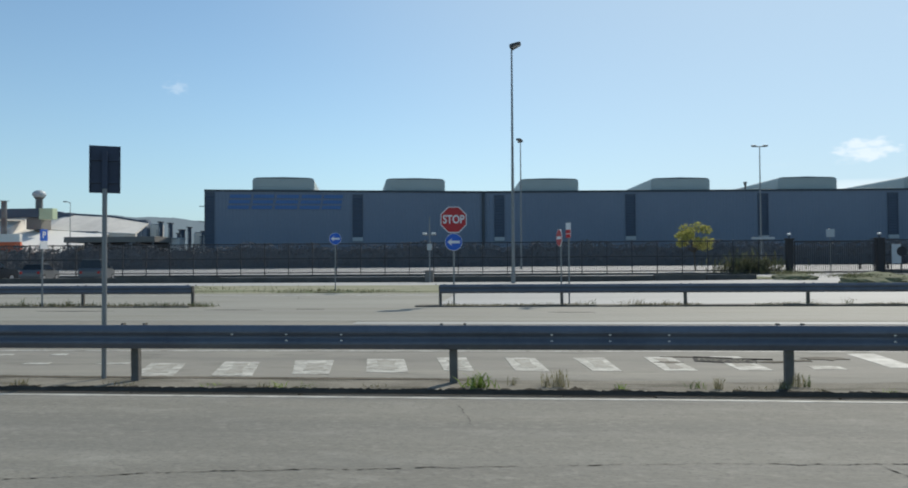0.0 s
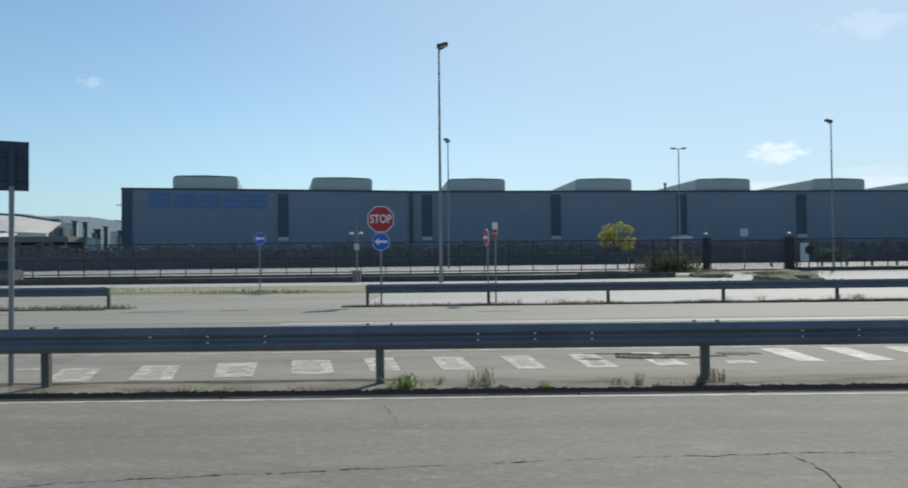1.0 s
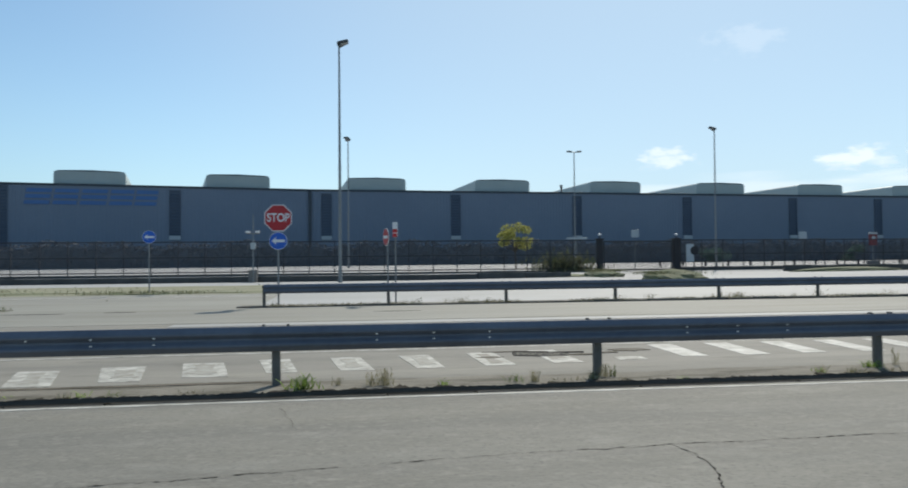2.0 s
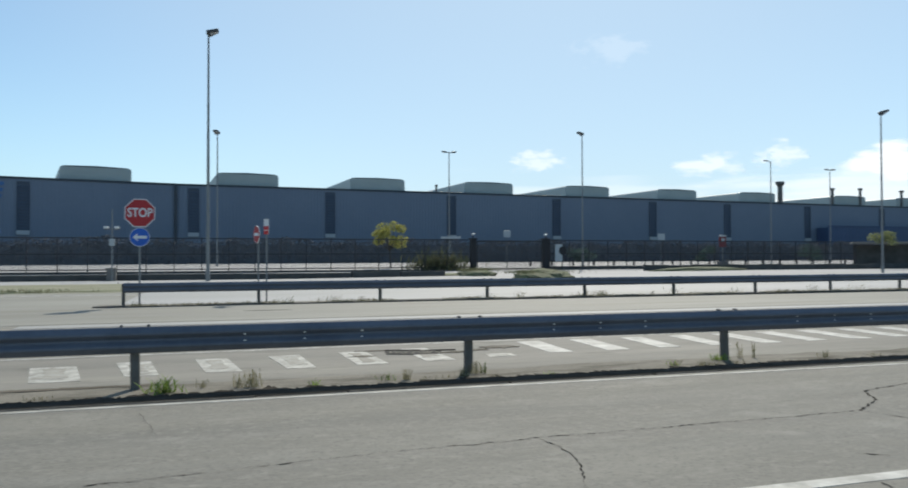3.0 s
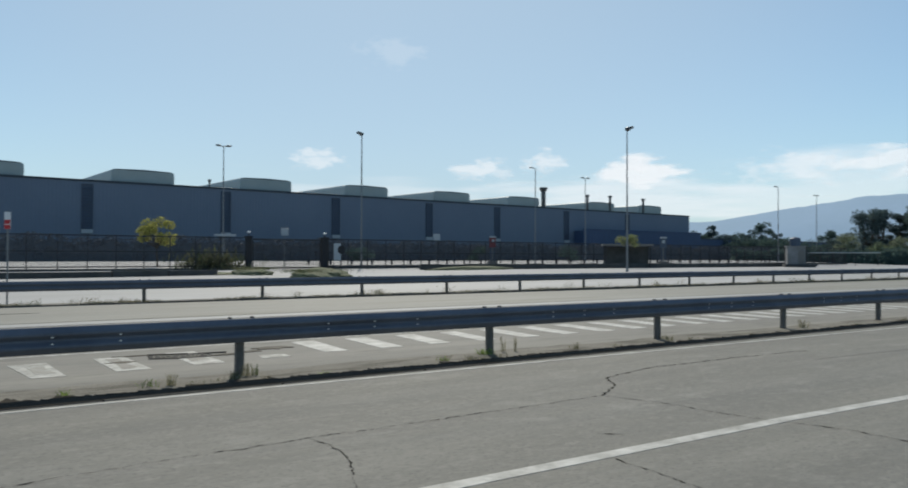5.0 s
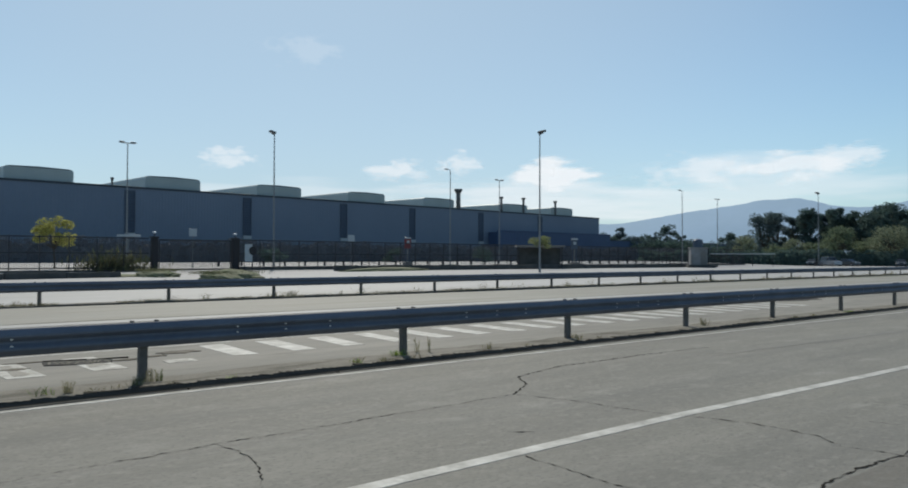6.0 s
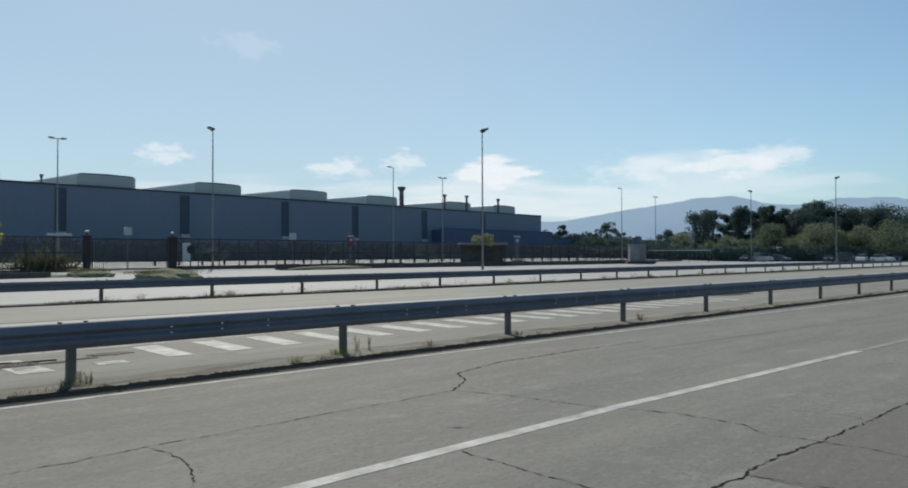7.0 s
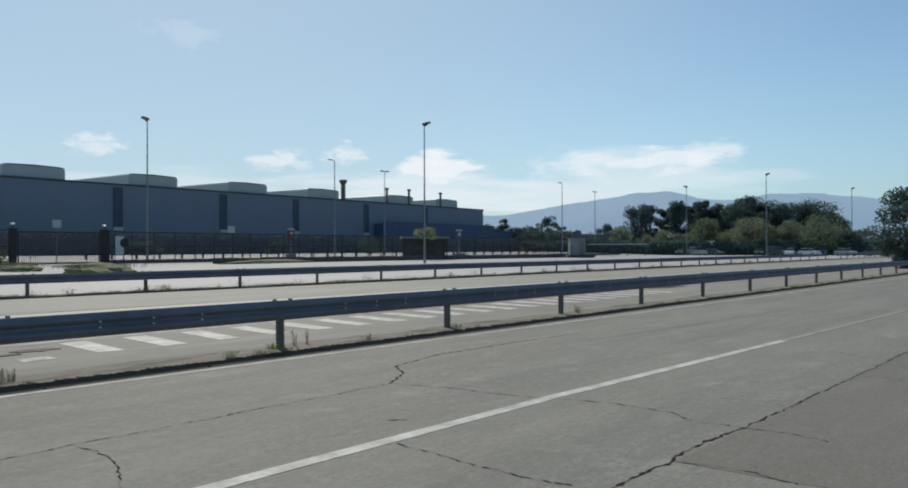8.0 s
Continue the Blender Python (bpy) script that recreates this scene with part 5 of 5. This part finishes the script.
part("door", box(B(), 0.25, 1.15, -1.14, -1.1, 0.45, 2.5, 0.01), WALL_GREY, kiosk)
tank_ = B()
bmesh.ops.create_uvsphere(tank_, u_segments=18, v_segments=10, radius=0.8, matrix=pose(0, 0, 4.3) @ Matrix.Diagonal((1, 0.9, 0.45, 1)))
tube(tank_, (0, 0, 3.28), (0, 0, 4.3), 0.8, 0.78, 18)
part("tank", tank_, LOUVRE, kiosk, "dark round-topped tank on the roof")
sx, sy = around(47.0, 108)
shel = thing("bus_shelter", "dark brown open shelter behind the fence", "shelter", (sx, sy, 0), -40)
for x in (-3.0, 3.0):
    for y in (-1.0, 1.0):
        part("leg", box(B(), x - 0.08, x + 0.08, y - 0.08, y + 0.08, -0.1, 3.0), FENCE, shel)
part("roof", box(B(), -3.4, 3.4, -1.4, 1.4, 3.0, 3.25, 0.04), WALL_GREY, shel)
part("back_panel", box(B(), -3.0, 3.0, 0.92, 1.0, 0.3, 2.9), PLINTH, shel)

# ---- cars ----


def car(at, turn, paint, label, van=False):
    t = thing("car", label, "car", at, turn, "parked cars")
    L, W, H = (4.2, 1.72, 1.5) if not van else (4.6, 1.8, 1.85)
    hood = 0.95 if not van else 1.1
    body = [(-L / 2, 0.35), (-L / 2 + 0.05, 0.75), (-L / 2 + 0.2, hood - 0.12), (-L / 2 + 1.1, hood), (L / 2 - 0.25, hood + 0.05), (L / 2, hood - 0.25), (L / 2, 0.4), (L / 2 - 0.15, 0.25), (-L / 2 + 0.15, 0.25)]
    bm = prism(B(), body, "y", -W / 2, W / 2)
    bmesh.ops.bevel(bm, geom=list(bm.edges), offset=0.06, segments=2, affect="EDGES")
    b = part("body", bm, paint, t)
    r0, r1 = -L / 2 + 1.15, L / 2 - (0.2 if van else 0.45)
    bm = B()
    lo = [(r0, -W / 2 + 0.05), (r1, -W / 2 + 0.05), (r1, W / 2 - 0.05), (r0, W / 2 - 0.05)]
    hi = [(r0 + 0.75, -W / 2 + 0.22), (r1 - (0.15 if van else 0.4), -W / 2 + 0.22), (r1 - (0.15 if van else 0.4), W / 2 - 0.22), (r0 + 0.75, W / 2 - 0.22)]
    a, c = [bm.verts.new((x, y, hood - 0.02)) for x, y in lo], [bm.verts.new((x, y, H - 0.05)) for x, y in hi]
    for i in range(4):
        bm.faces.new((a[i], a[(i + 1) % 4], c[(i + 1) % 4], c[i]))
    bm.faces.new(c), bm.faces.new(a[::-1])
    faces = [[v.co.copy() for v in f.verts] for f in bm.faces]
    bm.free()
    for i, f in enumerate(faces):
        if i < 4:
            g = B()
            q = [g.verts.new(c) for c in f]
            g.faces.new(q)
            r = bmesh.ops.extrude_face_region(g, geom=list(g.faces))
            mid = sum((c for c in f), Vector()) / 4
            bmesh.ops.translate(g, verts=[v for v in r["geom"] if isinstance(v, bmesh.types.BMVert)], vec=(Vector(((r0 + r1) / 2, 0, hood)) - mid) * 0.02)
            part(("side_window", "rear_window", "side_window", "windscreen")[i], g, GLASS_DARK, t)
    bm = box(B(), r0 + 0.72, hi[1][0] + 0.04, -W / 2 + 0.2, W / 2 - 0.2, H - 0.06, H, 0.025)
    part("roof", bm, paint, t)
    for s in (-1, 1):
        for x in (-L / 2 + 0.8, L / 2 - 0.8):
            w = part("wheel", tube(B(), (x, s * (W / 2 - 0.2), 0.31), (x, s * (W / 2 + 0.01), 0.31), 0.31, 0.31, 18), RUBBER, t)
            part("rim", tube(B(), (x, s * (W / 2 + 0.005), 0.31), (x, s * (W / 2 + 0.025), 0.31), 0.2, 0.19, 14), RIM, w)
        part("headlight", box(B(), -L / 2 - 0.01, -L / 2 + 0.12, s * 0.55 - 0.18, s * 0.55 + 0.18, 0.62, 0.76, 0.02), LENS, t)
        part("tail_light", box(B(), L / 2 - 0.06, L / 2 + 0.012, s * 0.68 - 0.1, s * 0.68 + 0.1, 0.65, 0.85, 0.02), TAIL, t)
        part("mirror", box(B(), r0 + 0.35, r0 + 0.5, min(s * W / 2, s * (W / 2 + 0.16)), max(s * W / 2, s * (W / 2 + 0.16)), hood + 0.02, hood + 0.14, 0.03), paint, t)
    return t


car((-40.6, 61.8, 0), 282, CAR_PAINTS[3], "small grey hatchback parked behind the low wall")
car((-35.9, 62.5, 0), 286, CAR_PAINTS[3], "grey estate car parked behind the low wall", True)
car((-45.4, 62.0, 0), 250, CAR_PAINTS[1], "dark van parked behind the low wall", True)
for i, (az, d, turn) in enumerate(((65.8, 172, 10), (66.9, 170, 60), (68.0, 172, 70), (71.0, 168, 20), (72.2, 170, 65), (73.0, 168, 10), (74.2, 166, 70), (75.0, 168, 15), (76.4, 165, 60), (78.2, 160, 80))):
    x, y = around(az, d)
    k = (1, 0, 3, 1, 3, 2, 2, 1, 0, 3)[i]
    car((x, y, 0), turn, CAR_PAINTS[k], ("silver", "dark", "white", "grey")[(1, 0, 3, 2)[0] if k == 1 else (0 if k == 0 else (3 if k == 3 else 2))] + " car parked in the far car park", i % 3 == 1)
canopy = thing("parking_canopy", "low pale roofed bicycle shelter far off", "shelter", (*around(61.3, 160), 0), -62)
part("roof", box(B(), -6, 6, -1.2, 1.2, 2.3, 2.45, 0.03), PANEL_LIGHT, canopy)
for x in (-5.6, -1.9, 1.9, 5.6):
    part("leg", box(B(), x - 0.06, x + 0.06, -0.06, 0.06, -0.1, 2.3), FENCE, canopy)

# ---- weeds ----
WEEDS = ((-0.48, 9.17, 0.3, 0.45, WEED, 34), (-0.4, 9.12, 0.18, 0.4, WEED, 16), (0.36, 9.25, 0.3, 0.3, DRY_WEED, 22), (0.5, 9.23, 0.42, 0.35, DRY_WEED, 26), (-0.06, 9.34, 0.2, 0.2, DRY_WEED, 14), (2.34, 9.16, 0.28, 0.25, DRY_WEED, 20), (3.3, 9.34, 0.34, 0.2, DRY_WEED, 16), (3.1, 9.2, 0.2, 0.3, GRASS, 26),
         (3.42, 9.38, 0.26, 0.2, GRASS, 16), (7.55, 9.55, 0.5, 0.16, DRY_WEED, 9), (7.75, 9.5, 0.55, 0.2, DRY_WEED, 9), (7.1, 9.45, 0.18, 0.4, WEED, 30), (15.6, 9.35, 0.32, 0.45, DRY_WEED, 30), (1.2, 9.1, 0.14, 0.25, WEED, 18), (11.2, 9.4, 0.18, 0.4, DRY_WEED, 20))
for i, (x, y, h, w, m_, n) in enumerate(WEEDS):
    tuft("weed", (x, y, 0), h * 0.62, w * (1.0 if m_ is WEED else 0.7), m_, "green weed at the foot of the guard rail" if m_ is WEED else "dry brown weed at the foot of the guard rail", "weed", i, n, "weeds by the kerb", 0.011 if m_ is WEED else 0.005)
wr = random.Random(9)
for i in range(60):
    x = wr.uniform(-10, 60)
    tuft("grass_tuft", (x, wr.uniform(9.0, 9.2), 0), wr.uniform(0.04, 0.13), wr.uniform(0.15, 0.4), DRY_WEED if i % 3 else WEED, "small dry tuft along the kerb", "weed", 100 + i, 16, "tufts by the kerb")
for i in range(110):
    x = wr.uniform(-3, 90) if i % 4 else wr.uniform(-40, -10)
    tuft("grass_tuft", (x, 25.75 + (0.028 * x if x > -3 else 0) + wr.uniform(-0.6, 0.5), 0), wr.uniform(0.1, 0.38), wr.uniform(0.3, 0.9), DRY_WEED if i % 2 else GRASS, "grass tuft under the far guard rail", "weed", 300 + i, 18, "tufts under the far rail")
tall = thing("tall_grass", "tall wispy green grass beside the gate pillar", "grass", (0, 0, 0), 0, "", "stuff")
rt = np.random.default_rng(21)
leaves("blades", GRASS, tall, np.stack([rt.normal(23.2, 1.7, 1500), rt.normal(78.2, 0.5, 1500), 0.1 + np.abs(rt.normal(0, 0.75, 1500))], 1), 0.42, rt, True)
grass = thing("verge_grass", "patchy low grass on the junction verge", "grass", (0, 0, 0), 0, "", "stuff")
rg = np.random.default_rng(77)
bl = []
for cx, cy, sx, sy, n in ((-9, 36.8, 3.4, 0.5, 420), (-22, 40, 14, 5, 500), (21.5, 48.5, 2.0, 1.6, 1800), (20.6, 58.7, 1.6, 1.4, 1400), (15, 60, 5, 2.0, 900), (50, 69.6, 6, 0.9, 900)):
    bl.append(np.stack([rg.normal(cx, sx * 0.5, n), rg.normal(cy, sy * 0.5, n), rg.uniform(0.0, 0.12, n) + (0.42 if cx in (21.5, 20.6) else 0.0)], 1))
bl.append(np.stack([rg.uniform(-48, -10.2, 1800), rg.normal(25.3, 0.2, 1800), rg.uniform(0.0, 0.08, 1800)], 1))
leaves("blades", GRASS, grass, np.concatenate(bl), 0.12, rg, True)
for i, (x, y, rx, ry, h) in enumerate(((21.9, 48.5, 2.0, 2.6, 0.72), (20.6, 58.7, 1.5, 2.4, 0.55), (16, 60.5, 5.0, 1.8, 0.25), (50, 69.6, 7, 1.2, 0.45), (-9.2, 36.9, 3.0, 0.55, 0.12), (-15.5, 38.6, 4.6, 0.9, 0.1), (-5.4, 37.4, 1.8, 0.4, 0.09))):
    bm = B()
    bmesh.ops.create_uvsphere(bm, u_segments=40, v_segments=20, radius=1.0)
    for v in bm.verts:
        k = 1 + 0.22 * noise.noise(v.co * 2.2 + Vector((i * 5, 0, 0))) + 0.1 * noise.noise(v.co * 6.0)
        v.co = Vector((v.co.x * rx * k, v.co.y * ry * k, v.co.z * h * (0.5 + 0.5 * k)))
    ob = link_mesh("grass_island", bm, MOUND)
    ob.matrix_world = pose(x, y, -0.04, 0, 0, 12 if rx > 6 else 0)
    tagged(ob, "low grassy mound on the verge", "grass", "", "structure")

wl = thing("weed_line", "dark dry weeds under the far guard rails", "grass", (0, 0, 0), 0, "", "stuff")
xa = np.concatenate([rg.uniform(-3.2, 110, 14000), rg.uniform(-50, -10.8, 5000)])
ya = np.where(xa > -5, 25.62 + 0.028 * xa, 25.55) + rg.normal(0, 0.16, len(xa))
dens = np.array([noise.noise((v * 0.5, 2, 5)) for v in xa])
keep = dens > -0.12
leaves("blades", DRY_WEED, wl, np.stack([xa, ya, rg.uniform(0.0, 0.04, len(xa)) + 0.04 * np.maximum(0, dens)], 1)[keep], 0.075, rg, True)
kl = thing("kerb_weeds", "sparse dry weeds along the kerb", "grass", (0, 0, 0), 0, "", "stuff")
xa = rg.uniform(-12, 60, 5200)
dens = np.array([noise.noise((v * 0.9, 7, 5)) for v in xa])
keep = dens > 0.32
leaves("blades", DRY_WEED, kl, np.stack([xa, 9.1 + rg.normal(0, 0.05, len(xa)), rg.uniform(0.0, 0.02, len(xa)) + 0.02 * np.maximum(0, dens)], 1)[keep], 0.034, rg, True)

# ---- hills and clouds ----


def ridge(label, dist, crest, seed, thick=500, material=HAZE_HILL):
    """A far hill line: azimuth and height of its crest, filled down to the ground."""
    az = [a for a, h in crest]
    bm, last = B(), None
    n = 160
    for i in range(n + 1):
        a = az[0] + (az[-1] - az[0]) * i / n
        h = float(np.interp(a, az, [q[1] for q in crest]))
        h += 5.0 * noise.noise((a * 0.6, seed, 0)) + 2.5 * noise.noise((a * 2.3, seed, 4))
        x0, y0 = around(a, dist)
        x1, y1 = around(a, dist + thick)
        x2, y2 = around(a, dist - thick)
        now = (bm.verts.new((x2, y2, -5)), bm.verts.new(((x0 + x2) / 2, (y0 + y2) / 2, h * 0.45 + 6 * noise.noise((a * 1.1, seed, 9)))), bm.verts.new((x0, y0, h)), bm.verts.new((x1, y1, -5)))
        if last:
            for k in range(3):
                bm.faces.new((last[k], now[k], now[k + 1], last[k + 1]))
        last = now
    bmesh.ops.recalc_face_normals(bm, faces=bm.faces)
    for f in bm.faces:
        f.smooth = True
    return tagged(link_mesh("backdrop", bm, material), label, "hills", "", "structure")


ridge("mountains on the horizon with painted blue haze", 3000, [(40, 60), (50, 130), (53, 134), (58, 178), (62, 208), (64.6, 222), (67, 190), (69, 178), (71.5, 200), (75, 195), (79, 165), (86, 120), (95, 60)], 3)
ridge("low far hills with painted haze behind the works", 3000, [(-50, 90), (-40, 160), (-35, 166), (-29, 172), (-25, 168), (-22, 150), (-15, 100), (-5, 40)], 7, 500, NEAR_HILL)


def cloud_material(name, seed, dense, streak):
    m = bpy.data.materials.new(name)
    m.use_nodes = True
    n, k = m.node_tree.nodes, m.node_tree.links
    n.remove(n["Principled BSDF"])
    co = n.new("ShaderNodeTexCoord")
    mp = n.new("ShaderNodeMapping")
    mp.inputs["Location"].default_value, mp.inputs["Scale"].default_value = (seed, seed * 0.7, 0), (streak * 1.6, 4.6, 1)
    k.new(co.outputs["Generated"], mp.inputs["Vector"])
    tex = n.new("ShaderNodeTexNoise")
    tex.inputs["Scale"].default_value, tex.inputs["Detail"].default_value, tex.inputs["Roughness"].default_value = 1.0, 6, 0.5
    k.new(mp.outputs["Vector"], tex.inputs["Vector"])
    mp2 = n.new("ShaderNodeMapping")
    mp2.inputs["Location"].default_value, mp2.inputs["Scale"].default_value = (-1, -1, 0), (2, 2, 0)
    k.new(co.outputs["Generated"], mp2.inputs["Vector"])
    ball = n.new("ShaderNodeTexGradient")
    ball.gradient_type = "SPHERICAL"
    k.new(mp2.outputs["Vector"], ball.inputs["Vector"])
    amp = n.new("ShaderNodeMath")
    amp.operation = "MULTIPLY"
    amp.inputs[1].default_value = 1.5
    k.new(tex.outputs["Fac"], amp.inputs[0])
    add = n.new("ShaderNodeMath")
    add.operation = "MULTIPLY_ADD"
    add.inputs[1].default_value = 0.8
    k.new(ball.outputs["Fac"], add.inputs[0])
    k.new(amp.outputs[0], add.inputs[2])
    ramp = n.new("ShaderNodeMapRange")
    ramp.interpolation_type = "SMOOTHSTEP"
    ramp.inputs["From Min"].default_value, ramp.inputs["From Max"].default_value, ramp.inputs["To Max"].default_value = (0.98, 1.42, dense) if dense < 0.9 else (0.9, 1.22, dense)
    k.new(add.outputs[0], ramp.inputs["Value"])
    rim = n.new("ShaderNodeMath")
    rim.operation = "MULTIPLY"
    k.new(ramp.outputs["Result"], rim.inputs[0])
    edge_ = n.new("ShaderNodeMapRange")
    edge_.inputs["From Max"].default_value = 0.3
    k.new(ball.outputs["Fac"], edge_.inputs["Value"])
    k.new(edge_.outputs["Result"], rim.inputs[1])
    glow, clear, mix = n.new("ShaderNodeEmission"), n.new("ShaderNodeBsdfTransparent"), n.new("ShaderNodeMixShader")
    glow.inputs["Color"].default_value, glow.inputs["Strength"].default_value = (0.92, 0.965, 1.0, 1), 1.0
    k.new(rim.outputs[0], mix.inputs["Fac"])
    k.new(clear.outputs[0], mix.inputs[1])
    k.new(glow.outputs[0], mix.inputs[2])
    k.new(mix.outputs[0], n["Material Output"].inputs["Surface"])
    return m


# sheets glow by themselves; the last three wide ones paint low horizon haze
CLOUDS = ((48.2, 6.0, 8.2, 3.6, 0.9, 1.7), (47.8, 6.8, 4.4, 2.2, 0.7, 1.4), (58.5, 6.2, 12, 4.0, 0.6, 3.0), (64.8, 6.4, 11, 3.2, 0.72, 3.4), (68.0, 6.9, 8, 3.6, 0.62, 2.6), (24.0, 7.2, 6, 2.6, 0.55, 3.0), (36.5, 6.5, 8, 2.6, 0.65, 3.5), (40.8, 7.0, 5, 3.2, 0.6, 2.5),
          (29.2, 15.0, 8, 4, 0.16, 4.0), (-24.7, 12.3, 2.8, 2.4, 0.2, 2.0), (47, 4.0, 40, 6.4, 0.62, 2.0), (62, 4.6, 36, 7, 0.42, 2.0), (26, 4.5, 40, 6, 0.35, 2.0))
for i, (az, el, w, h, dense, streak) in enumerate(CLOUDS):
    d = 3900.0
    x, y = around(az, d)
    bm = B()
    bmesh.ops.create_grid(bm, x_segments=2, y_segments=2, size=0.5, matrix=Matrix.Diagonal((d * radians(w), d * radians(h), 1, 1)))
    ob = link_mesh("cloud", bm, cloud_material("glowing cloud and haze", 3.7 * i + 1, dense, streak))
    ob.matrix_world = pose(x, y, d * math.tan(radians(el)), 90, 0, -az)
    tagged(ob, "soft white glowing sheet of distant cloud and haze low in the sky", "cloud", "clouds", "structure")
